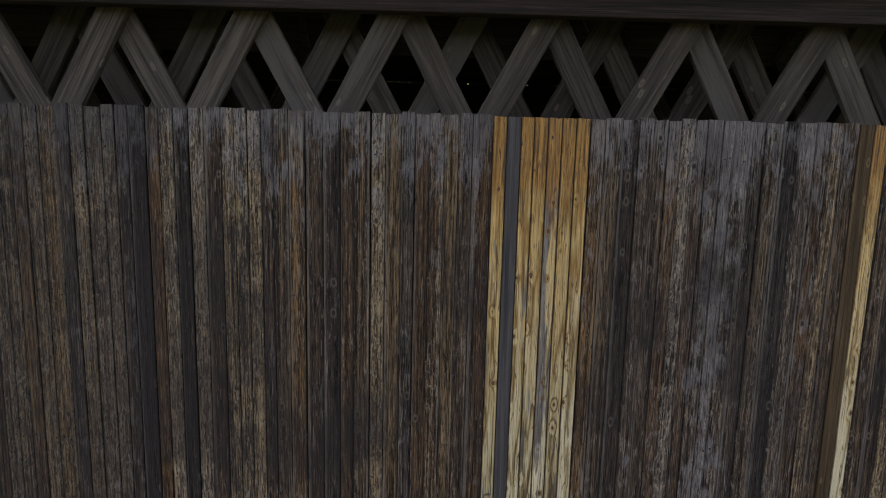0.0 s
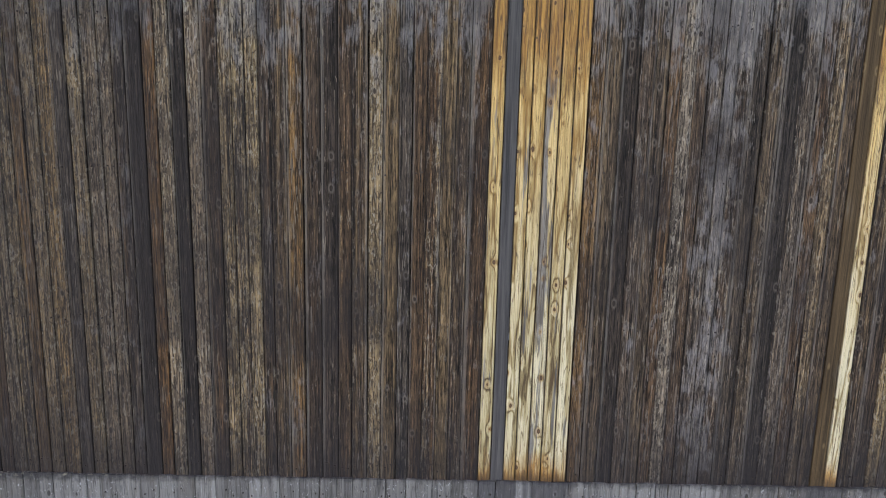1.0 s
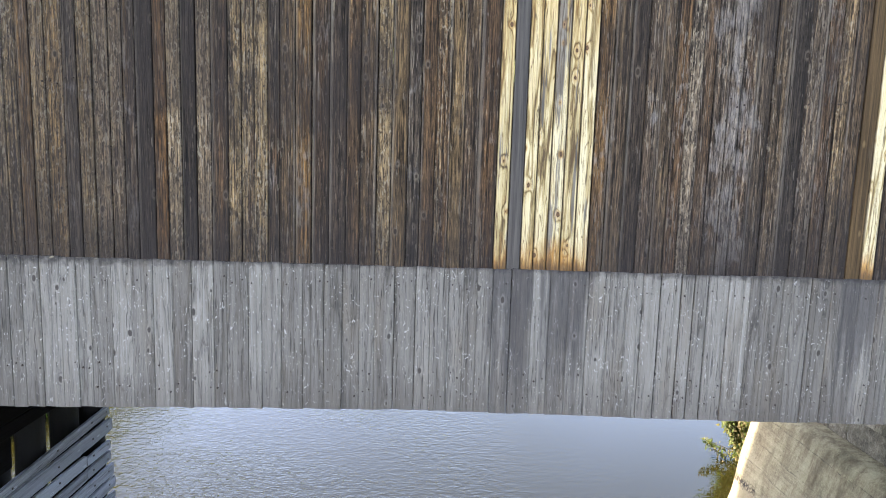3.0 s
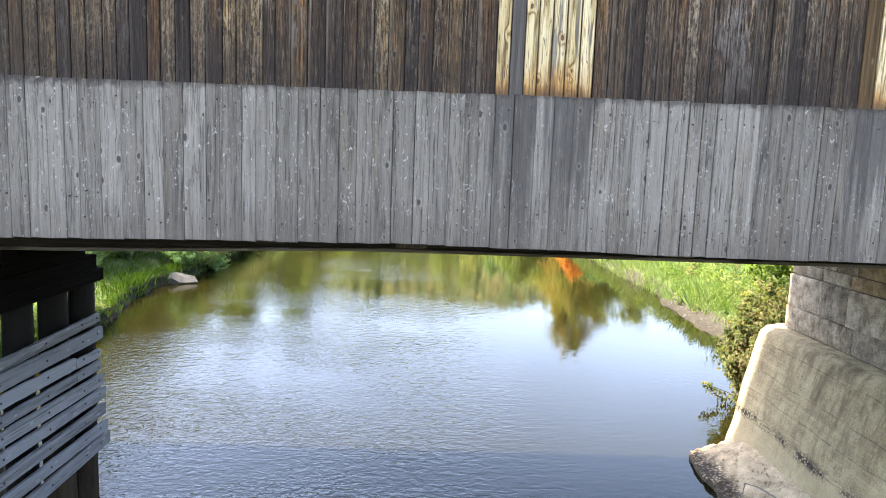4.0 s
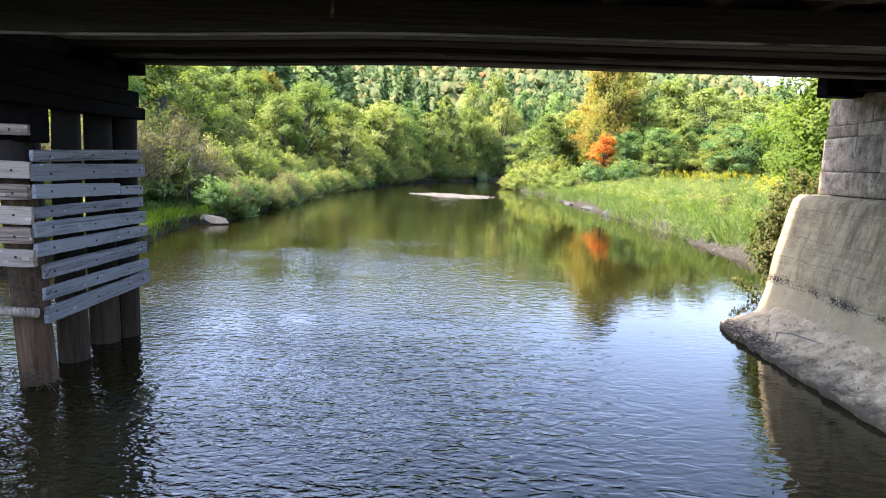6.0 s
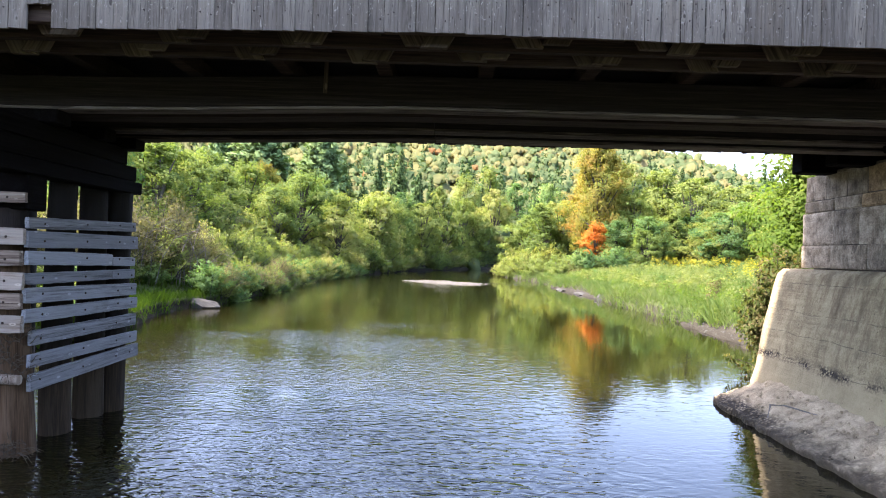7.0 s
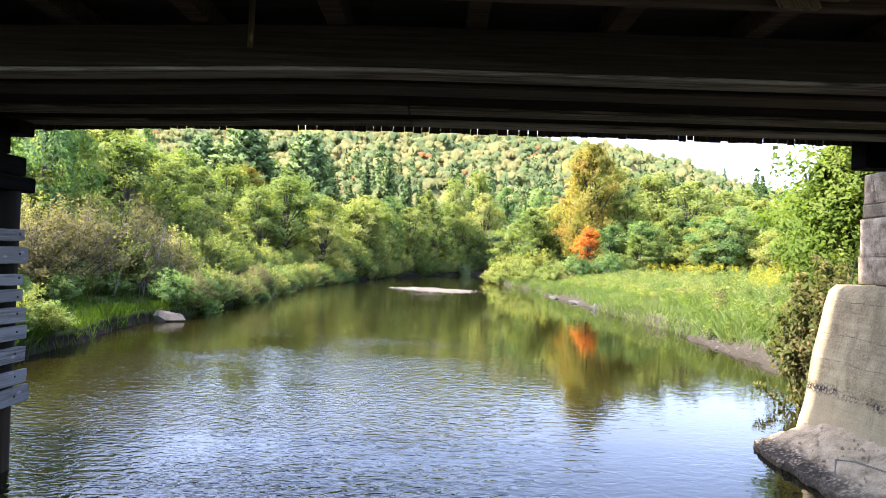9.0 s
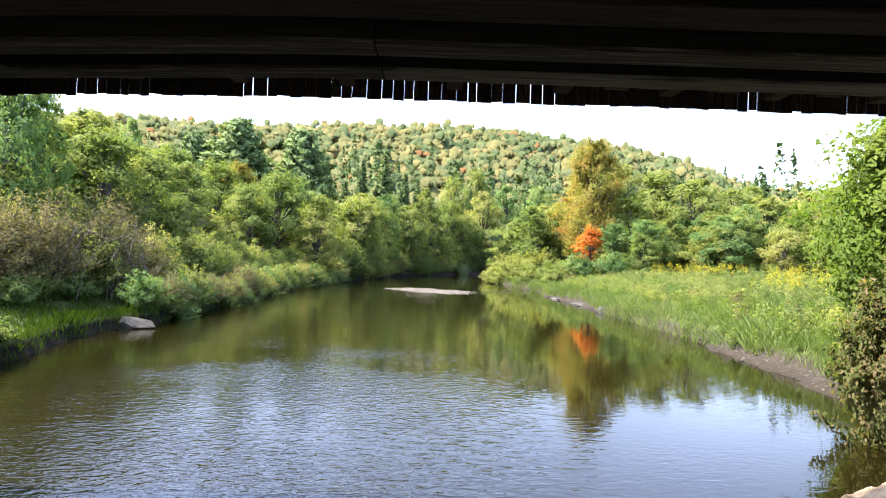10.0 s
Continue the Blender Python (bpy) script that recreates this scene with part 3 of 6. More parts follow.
GRANITE = masonry("granite_block", (0.080, 0.065, 0.047), (0.249, 0.210, 0.157), (0.466, 0.405, 0.314), 1.3, 0.75)
MORTAR = masonry("dark_joint", (0.047, 0.040, 0.033), (0.094, 0.079, 0.066), (0.156, 0.137, 0.112))
ROCK = masonry("pale_river_rock", (0.046, 0.043, 0.039), (0.078, 0.077, 0.070), (0.107, 0.108, 0.099), 1.2, 0.3)
GRAVEL = masonry("sunlit_gravel", (0.060, 0.056, 0.044), (0.115, 0.106, 0.086), (0.165, 0.154, 0.128), 1.0, 0.35)
BARK = wood("grey_bark", (0.03, 0.026, 0.022), (0.075, 0.066, 0.056), (0.15, 0.135, 0.12), (0.14, 0.13, 0.12), 0.3, "z", 0.0, 0.3)
WRACK = wood("brown_flood_wrack", (0.020, 0.015, 0.010), (0.060, 0.045, 0.030), (0.120, 0.095, 0.065), (0.100, 0.085, 0.065), 0.3, "z")
TWIG = wood("pale_dead_twig", (0.081, 0.068, 0.058), (0.162, 0.142, 0.121), (0.270, 0.250, 0.223), (0.243, 0.229, 0.209), 0.3, "z")
# tops blackened to hold the shade under the caps and behind the boards
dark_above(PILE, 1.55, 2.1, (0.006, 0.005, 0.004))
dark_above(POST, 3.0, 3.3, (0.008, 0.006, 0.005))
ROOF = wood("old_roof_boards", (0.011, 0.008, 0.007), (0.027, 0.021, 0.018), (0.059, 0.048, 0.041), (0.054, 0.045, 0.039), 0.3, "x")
NAIL = Shade("rusty_nail_head").done((0.035, 0.022, 0.015), 0.7, 0.4, 0.4)
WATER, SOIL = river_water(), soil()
LEAF_GREEN = leafy("leaf_mid_green", [(0.15, (0.107, 0.164, 0.057)), (0.5, (0.198, 0.268, 0.081)), (0.85, (0.330, 0.335, 0.111))])
LEAF_LIME = leafy("leaf_yellow_green", [(0.15, (0.142, 0.198, 0.066)), (0.5, (0.254, 0.312, 0.099)), (0.85, (0.384, 0.364, 0.155))])
LEAF_DEEP = leafy("leaf_deep_green", [(0.15, (0.084, 0.174, 0.075)), (0.5, (0.155, 0.262, 0.100)), (0.85, (0.251, 0.341, 0.133))])
LEAF_BRIGHT = leafy("leaf_bright_green", [(0.15, (0.067, 0.131, 0.026)), (0.5, (0.122, 0.196, 0.039)), (0.85, (0.179, 0.229, 0.058))])
LEAF_GOLD = leafy("leaf_turning_gold", [(0.15, (0.172, 0.215, 0.054)), (0.45, (0.275, 0.254, 0.066)), (0.65, (0.335, 0.232, 0.066)), (0.85, (0.385, 0.193, 0.054))])
LEAF_RED = leafy("leaf_flame_orange", [(0.15, (0.319, 0.082, 0.023)), (0.5, (0.486, 0.146, 0.030)), (0.85, (0.549, 0.246, 0.058))])
LEAF_RUST = leafy("leaf_dull_brown", [(0.15, (0.060, 0.090, 0.030)), (0.45, (0.105, 0.138, 0.046)), (0.70, (0.150, 0.150, 0.062)), (0.92, (0.225, 0.185, 0.100))], each=0.7)
LEAF_DUSTY = leafy("leaf_dusty_olive", [(0.15, (0.117, 0.114, 0.065)), (0.5, (0.197, 0.186, 0.099)), (0.85, (0.279, 0.247, 0.146))])
NEEDLE = leafy("spruce_needles", [(0.15, (0.049, 0.098, 0.038)), (0.5, (0.094, 0.151, 0.051)), (0.85, (0.152, 0.208, 0.070))], glow=0.12)
PINE = leafy("white_pine_needles", [(0.15, (0.094, 0.169, 0.079)), (0.5, (0.160, 0.254, 0.109)), (0.85, (0.244, 0.338, 0.140))], glow=0.25)
GRASS = leafy("tall_grass", [(0.15, (0.100, 0.175, 0.047)), (0.5, (0.165, 0.239, 0.076)), (0.85, (0.259, 0.291, 0.130))], glow=0.4, size=0.5)
BANK_GRASS = leafy("short_bright_grass", [(0.15, (0.024, 0.051, 0.007)), (0.5, (0.046, 0.093, 0.012)), (0.85, (0.079, 0.130, 0.019))], glow=0.4)
DRY_WEED = leafy("dry_weed_stalk", [(0.15, (0.105, 0.098, 0.048)), (0.5, (0.165, 0.150, 0.072)), (0.85, (0.225, 0.195, 0.098))])
MEADOW_LEAF = leafy("meadow_weed_leaf", [(0.15, (0.097, 0.157, 0.053)), (0.5, (0.165, 0.229, 0.076)), (0.85, (0.240, 0.271, 0.111))])
GOLDENROD = leafy("goldenrod_flower", [(0.15, (0.24, 0.26, 0.035)), (0.5, (0.36, 0.35, 0.040)), (0.85, (0.50, 0.44, 0.05))], glow=0.3)
HILL_A = leafy("hill_canopy_green", [(0.2, (0.079, 0.132, 0.065)), (0.5, (0.161, 0.218, 0.103)), (0.8, (0.280, 0.289, 0.143))], size=0.10, each=0.14, glow=0.55)
HILL_B = leafy("hill_canopy_yellowing", [(0.2, (0.144, 0.187, 0.088)), (0.5, (0.268, 0.268, 0.122)), (0.8, (0.390, 0.319, 0.159))], size=0.10, each=0.14, glow=0.55)
HILL_C = leafy("hill_canopy_rust", [(0.15, (0.190, 0.130, 0.060)), (0.5, (0.270, 0.165, 0.070)), (0.85, (0.310, 0.170, 0.080))], size=0.10, each=0.08)

# ---- shared builders ----
rng = np.random.default_rng(7)


def fast_mesh(name, verts, quads, mat, smooth=False, shade=None):
    """A mesh from arrays: verts (n, 3), faces (m, 3 or 4), and normals of its own for each vertex if given."""
    verts, quads = np.asarray(verts, np.float32), np.asarray(quads, np.int32)
    me = bpy.data.meshes.new(name)
    m, k = quads.shape
    me.vertices.add(len(verts))
    me.vertices.foreach_set("co", verts.ravel())
    me.loops.add(m * k)
    me.loops.foreach_set("vertex_index", quads.ravel())
    me.polygons.add(m)
    me.polygons.foreach_set("loop_start", np.arange(0, m * k, k, dtype=np.int32))
    me.polygons.foreach_set("loop_total", np.full(m, k, np.int32))
    me.polygons.foreach_set("use_smooth", np.full(m, smooth or shade is not None))
    me.update(calc_edges=True)
    me.validate()
    if shade is not None:
        me.normals_split_custom_set_from_vertices(np.asarray(shade, np.float32))
    me.materials.append(mat)
    return me


def bm_mesh(name, bm, mat, smooth=False):
    me = bpy.data.meshes.new(name)
    for f in bm.faces:
        f.smooth = smooth
    bm.to_mesh(me)
    bm.free()
    me.materials.append(mat)
    return me


def part(name, data, parent, at=None, label=""):
    """Links a mesh as one object under a thing or a part, at a pose in the world."""
    ob = new(name, data)
    if at is not None:
        ob.matrix_basis = at
    if parent is not None:
        ob.parent = parent
        up = Matrix.Identity(4)
        p = parent
        while p is not None:
            up = p.matrix_basis @ up if p.parent is None else p.matrix_parent_inverse @ p.matrix_basis @ up
            p = p.parent
        ob.matrix_parent_inverse = up.inverted()
    if label:
        tagged(ob, label)
    return ob


def thing(name, at, label, category, group="", kind="", data=None):
    ob = new(name, data)
    ob.matrix_basis = at if isinstance(at, Matrix) else Matrix.Translation(at)
    return tagged(ob, label, category, group, kind)


BEAMS = {}


def beam(sx, sy, sz, mat, bevel=0.008):
    """A squared timber round its middle, with worn edges."""
    key = (round(sx, 3), round(sy, 3), round(sz, 3), mat.name, bevel)
    if key not in BEAMS:
        bm = bmesh.new()
        bmesh.ops.create_cube(bm, size=1)
        bmesh.ops.scale(bm, vec=(sx, sy, sz), verts=bm.verts)
        bmesh.ops.bevel(bm, geom=bm.edges[:], offset=bevel, segments=1, affect="EDGES")
        BEAMS[key] = bm_mesh("timber", bm, mat)
    return BEAMS[key]


def sag(x):
    """The floor timbers have settled towards the timber bent."""
    return -0.12 * (1 - math.exp(-(min(x, 0.0) / 2.7) ** 2))


def settled_beam(x0, x1, sy, sz, mat, b=0.01):
    """A long squared timber between two stations, its middle line following the sag; its origin halfway along."""
    mid, n = (x0 + x1) / 2, max(2, int((x1 - x0) / 0.25) + 1)
    h, w = sz / 2, sy / 2
    ring = [(-w, -h + b), (-w + b, -h), (w - b, -h), (w, -h + b), (w, h - b), (w - b, h), (-w + b, h), (-w, h - b)]
    xs = np.linspace(x0, x1, n)
    v = [(x - mid, y, z + sag(x)) for x in xs for y, z in ring]
    f = [(i * 8 + k, i * 8 + (k + 1) % 8, (i + 1) * 8 + (k + 1) % 8, (i + 1) * 8 + k) for i in range(n - 1) for k in range(8)]
    me = bpy.data.meshes.new("timber")
    me.from_pydata(v, [], [q[::-1] for q in f] + [tuple(range(8)), tuple(range(8 * n - 1, 8 * n - 9, -1))])
    me.materials.append(mat)
    return me


def board_mesh(w, th, h, mat, skew=0.0, chip=0.0):
    """An upright board: front face at y = 0, foot at z = 0, bevelled front edges, uneven sawn ends."""
    b = 0.004
    ring = [(-w / 2, th), (-w / 2, b), (-w / 2 + b, 0), (w / 2 - b, 0), (w / 2, b), (w / 2, th)]
    v = [(x, y, chip * (x / w) + skew) for x, y in ring] + [(x, y, h - chip * (x / w)) for x, y in ring]
    me = bpy.data.meshes.new("board")
    n = len(ring)
    faces = [(i, (i + 1) % n, n + (i + 1) % n, n + i) for i in range(n)]
    me.from_pydata(v, [], [f for f in faces] + [tuple(range(n - 1, -1, -1)), tuple(range(n, 2 * n))])
    me.materials.append(mat)
    return me


def rough_plank(axis, length, th, h, mat, seed):
    """A weathered sawn plank along x or y round its middle: wavering edges, split and chewed ends."""
    g = np.random.default_rng(seed)
    n = max(6, int(length / 0.12))
    u = np.linspace(-length / 2, length / 2, n)
    top = 0.012 * h * np.cumsum(g.normal(size=n)) / math.sqrt(n) + g.normal(size=n) * 0.0016
    low = 0.012 * h * np.cumsum(g.normal(size=n)) / math.sqrt(n) + g.normal(size=n) * 0.0016
    b = 0.005
    v = []
    for i in range(n):
        end = i in (0, n - 1)
        hi, lo = h / 2 + top[i] - end * g.uniform(0, 0.006), -h / 2 + low[i] + end * g.uniform(0, 0.006)
        ring = [(-th / 2, lo + b), (-th / 2 + b, lo), (th / 2 - b, lo), (th / 2, lo + b), (th / 2, (lo + hi) / 2), (th / 2, hi - b), (th / 2 - b, hi), (-th / 2 + b, hi), (-th / 2, hi - b), (-th / 2, (lo + hi) / 2)]
        for t, z in ring:
            a = u[i] + (g.uniform(-0.012, 0.012) if end else 0)
            t += g.uniform(-0.002, 0.002)
            v.append((t, a, z) if axis == "y" else (a, -t, z))
    k = 10
    f = [(i * k + j, i * k + (j + 1) % k, (i + 1) * k + (j + 1) % k, (i + 1) * k + j) for i in range(n - 1) for j in range(k)]
    me = bpy.data.meshes.new("plank")
    me.from_pydata(v, [], [q[::-1] for q in f] + [tuple(range(k)), tuple(range(k * n - 1, k * n - k - 1, -1))])
    me.materials.append(mat)
    return me


def log_mesh(r0, r1, length, mat, sides=14, rings=9, rough=0.05, seed=0):
    """A round log, foot at z = 0, a little crooked, capped."""
    g = np.random.default_rng(seed)
    v, f = [], []
    ph = g.uniform(0, 6.28, 4)
    for i in range(rings):
        u = i / (rings - 1)
        r = r0 + (r1 - r0) * u
        cx, cy = 0.03 * math.sin(3 * u + ph[0]), 0.03 * math.sin(2.5 * u + ph[1])
        for k in range(sides):
            a = 2 * math.pi * k / sides
            rr = r * (1 + rough * math.sin(3 * a + ph[2] + u * 2) + rough * g.uniform(-0.6, 0.6))
            v.append((cx + rr * math.cos(a), cy + rr * math.sin(a), u * length))
    for i in range(rings - 1):
        for k in range(sides):
            f.append((i * sides + k, i * sides + (k + 1) % sides, (i + 1) * sides + (k + 1) % sides, (i + 1) * sides + k))
    f += [tuple(range(sides - 1, -1, -1)), tuple(range((rings - 1) * sides, rings * sides))]
    me = bpy.data.meshes.new("log")
    me.from_pydata(v, [], f)
    for p in me.polygons:
        p.use_smooth = len(p.vertices) == 4
    me.materials.append(mat)
    return me


def tubes(paths, sides=5):
    """Tapered tubes along lists of (point, radius); returns verts and quads."""
    v, f = [], []
    for path in paths:
        base = len(v)
        for i, (p, r) in enumerate(path):
            p = Vector(p)
            d = (Vector(path[min(i + 1, len(path) - 1)][0]) - Vector(path[max(i - 1, 0)][0])).normalized()
            a = d.orthogonal().normalized()
            b = d.cross(a)
            for k in range(sides):
                t = 2 * math.pi * k / sides
                v.append(tuple(p + a * (r * math.cos(t)) + b * (r * math.sin(t))))
        for i in range(len(path) - 1):
            for k in range(sides):
                f.append((base + i * sides + k, base + i * sides + (k + 1) % sides, base + (i + 1) * sides + (k + 1) % sides, base + (i + 1) * sides + k))
    return np.array(v), np.array(f)


def leaves(points, size, g, long=1.0, normals=None, spread=1.0, small=False):
    """A folded leaf (a quad, or one triangle where they are small) at each point, turned at random or about the given normals."""
    n = len(points)
    nrm = g.normal(size=(n, 3))
    if normals is not None:
        nrm = normals + nrm * spread
    nrm /= np.linalg.norm(nrm, axis=1, keepdims=True) + 1e-9
    t = np.cross(nrm, g.normal(size=(n, 3)))
    t /= np.linalg.norm(t, axis=1, keepdims=True) + 1e-9
    b = np.cross(nrm, t)
    s = (size * g.uniform(0.6, 1.35, n))[:, None]
    if small:
        v = np.stack([points - t * s * 0.5 * long, points + t * s * 0.4 * long - b * s * 0.36, points + t * s * 0.4 * long + b * s * 0.36], 1)
        return v.reshape(-1, 3), np.arange(3 * n).reshape(n, 3)
    v = np.empty((n, 4, 3))
    v[:, 0] = points - t * s * 0.5 * long
    v[:, 1] = points + b * s * 0.33 + nrm * s * 0.12
    v[:, 2] = points + t * s * 0.5 * long
    v[:, 3] = points - b * s * 0.33 + nrm * s * 0.12
    return v.reshape(-1, 3), np.arange(4 * n).reshape(n, 4)[:, ::-1]


def soft(directions, k, g, jitter=0.22):
    """The way foliage faces as a whole, with a little scatter, for each of a leaf's k corners."""
    d = directions / (np.linalg.norm(directions, axis=1, keepdims=True) + 1e-9) + g.normal(size=directions.shape) * jitter
    d /= np.linalg.norm(d, axis=1, keepdims=True) + 1e-9
    return np.repeat(d, k, axis=0)


# ---- the valley: ground, water ----
def lerp_table(y, table):
    t = np.array(table, float)
    return np.interp(y, t[:, 0], t[:, 1])


LEFT_BANK = [(-400, -14), (-20, -11), (14, -9.0), (18, -9.2), (22, -9.8), (26, -9.6), (36, -9.8), (51, -10.8), (67, -9.1), (92, -5.9), (121, 6.1), (128, 11), (142, 30), (155, 70), (170, 160), (200, 1600)]
RIGHT_BANK = [(-400, 12), (-20, 9.5), (4, 8.6), (14, 8.3), (18, 8.5), (21, 8.8), (25.5, 9.4), (31, 9.25), (39, 9.15), (45, 9.0), (49.6, 8.6), (55, 8.9), (62, 9.4), (74, 7.6), (82, 7.0), (88, 8.6), (98, 14), (108, 24), (116, 44), (125, 80), (140, 200), (170, 1600)]
HILL_TOP = [(-180, 30), (-90, 42), (-50, 52), (-34, 58), (-24, 60), (-16, 62), (-9, 68), (0, 69), (6, 66), (10, 60), (16, 54), (20, 47), (26, 34), (34, 30), (60, 30), (180, 30)]


def rough2(x, y, s):
    """Cheap smooth unevenness from a few crossed waves."""
    return (np.sin(x * s + 1.3 * np.sin(y * s * 0.7)) + np.sin(y * s * 1.13 + 1.7 * np.sin(x * s * 0.6 + 2)) + np.sin((x + y) * s * 0.53 + 4)) / 3


def step(v, a, b):
    u = np.clip((v - a) / (b - a), 0, 1)
    return u * u * (3 - 2 * u)


def edge_wander(y):
    y = np.asarray(y, float)
    return 0.25 * rough2(y * 0 + 3, y, 0.9) + 0.12 * rough2(y * 0, y, 2.9)


def beach(y):
    """Width of the bare mud strip along the right bank."""
    return 0.04 + 0.48 * step(27 - y, 0, 6) + 0.45 * step(y, 38, 43) * step(-y, -54, -48)


def height(x, y):
    x, y = np.asarray(x, float), np.asarray(y, float)
    wob = edge_wander(y)
    dl = lerp_table(y, LEFT_BANK) + wob - x          # metres inland on the left
    dr = x - lerp_table(y, RIGHT_BANK) - wob          # metres inland on the right
    d = np.maximum(dl, dr)
    bed = -0.9 * step(-d, 0, 2.5) - 0.04
    left = 0.42 * step(dl, -0.02, 0.10) + 0.43 * step(dl, 0.3, 2.5) + 0.9 * step(dl, 2, 9)
    mud = beach(y)
    right = 0.16 * step(dr, -0.2, mud) + 0.42 * step(dr, mud - 0.05, mud + 0.35) + 0.65 * step(dr, 1.3, 8) + 0.25 * step(dr, 8, 25)
    land = np.where(dl > dr, left, right) + np.where(d > 0.4, 0.10 * rough2(x, y, 0.7) * step(d, 0.4, 3), 0)
    r = np.hypot(x, y)
    az = np.degrees(np.arctan2(x, y))
    hill = lerp_table(az, HILL_TOP) * step(r, 135, 400) ** 1.15
    hill = hill * (1 + 0.10 * rough2(x, y, 0.018)) - 0.35 * lerp_table(az, HILL_TOP) * step(r, 430, 1400)
    # level approach for the road at both ends of the bridge
    return np.where(d < 0, bed, land) + hill


def build_ground():
    def axis(lo, hi, fine, reach):
        a = list(np.arange(lo, hi + 1e-6, fine))
        s, p, q = fine, lo, hi
        while q < reach or p > -reach:
            s *= 1.12
            p -= s
            q += s
            a = [p] + a + [q]
        return np.array(a)
    xs, ys = axis(-14, 15, 0.33, 1700), axis(8, 62, 0.42, 1700)
    xs = np.sort(np.concatenate([xs[(xs < -11.1) | (xs > -8.3)], np.arange(-11.1, -8.29, 0.09)]))
    xs = np.sort(np.concatenate([xs[(xs < 7.9) | (xs > 10.5)], np.arange(7.9, 10.51, 0.13)]))
    X, Y = np.meshgrid(xs, ys)
    Z = height(X, Y)
    nx, ny = len(xs), len(ys)
    i = (np.arange(ny - 1)[:, None] * nx + np.arange(nx - 1)).ravel()
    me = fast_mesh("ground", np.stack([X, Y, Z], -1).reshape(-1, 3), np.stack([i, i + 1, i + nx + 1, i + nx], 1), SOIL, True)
    thing("ground", (0, 0, 0), "grassy river banks, mud edges and wooded hillside", "ground", kind="structure", data=me)


build_ground()
wv = np.array([(-300, -400, 0), (300, -400, 0), (300, 200, 0), (-300, 200, 0)])
thing("water", (0, 0, 0), "olive-brown river water with small wind ripples", "water", kind="structure", data=fast_mesh("water", wv, [[0, 1, 2, 3]], WATER))

# ---- the covered bridge ----
DARK_Y, GREY_Y, FAR_Y = 5.165, 5.13, 10.72
GREY_FOOT, JOINT, DARK_TOP = 4.17, 5.385, 9.31
bridge = thing("covered_bridge", (0, 7.9, 4.1), "old covered wooden lattice bridge, weathered board siding", "bridge")


NAILED = []


def eaves_line(x, y):
    """How far a wall's lower edge stands off the level: the near one is hogged, the far one settled to the west."""
    if y == GREY_Y:
        return float(np.interp(x, (-5, -3.4, -2, 0, 2, 3.6, 5.3), (-0.02, 0.0, 0.03, 0.06, 0.036, 0.03, 0.02)))
    return -0.005 * min(x, 0.0) ** 2 if y == FAR_Y else 0.0


def siding(wall, x0, x1, widths, y, foot, h, choose, gap, seed, spread=0.0, cracks=(0.3, 0.5, 1, 1, 1.6)):
    """Boards side by side, each one an object under its wall."""
    g = random.Random(seed)
    x = x0
    while x < x1 - 0.01:
        w = g.choice(widths) + g.uniform(-0.004, 0.004)
        if x1 - x - w < 0.06:
            w = x1 - x
        mat, w = choose(x + w / 2, w, g)
        crack = gap * g.choice(cracks)
        up = eaves_line(x + w / 2, y)
        me = board_mesh(w - crack, 0.024, h - up + g.uniform(-1, 1) * (0.012 if y > GREY_Y else 0.004), mat, g.uniform(-1, 1) * spread, g.uniform(-0.008, 0.008))
        if y == GREY_Y and abs(x + w / 2 + 3.42) < 0.075:
            me = board_mesh(w - crack, 0.024, h - 0.21, mat, 0, 0.01)
            me.transform(Matrix.Translation((0, 0, 0.21)))
        lean = g.uniform(-0.06, 0.06)
        part("board", me, wall, pose(x + w / 2, y + g.uniform(-0.003, 0.004), foot + up, 0, lean, g.uniform(-0.5, 0.5)))
        NAILED.append((x + w / 2, w, y, foot, h))
        x += w


def girts(name, y, levels, label, th=0.10):
    """The rails that the boards are nailed to, as the wall's own mesh."""
    bm = bmesh.new()
    for z in levels:
        r = bmesh.ops.create_cube(bm, size=1)
        bmesh.ops.scale(bm, vec=(26, th, 0.13), verts=r["verts"])
        bmesh.ops.translate(bm, vec=(0, 0, z), verts=r["verts"])
    return part(name, bm_mesh(name, bm, BEAM), bridge, pose(0, y, 0), label)


wall = girts("upper_siding", DARK_Y + 0.08, (5.6, 6.7, 7.9, 9.0), "dark-stained upright boards, a few newer yellow ones")
wall_low = girts("lower_siding", GREY_Y + 0.07, (4.5, 5.22), "bare silver-grey boards under the dark ones", 0.08)
wall_far = girts("far_siding", FAR_Y - 0.08, (4.6, 5.6, 7.0, 9.0), "dark boards of the far side")


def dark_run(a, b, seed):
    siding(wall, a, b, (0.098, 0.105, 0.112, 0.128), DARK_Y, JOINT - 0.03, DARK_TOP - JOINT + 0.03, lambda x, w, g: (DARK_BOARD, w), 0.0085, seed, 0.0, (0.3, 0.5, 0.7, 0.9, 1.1))


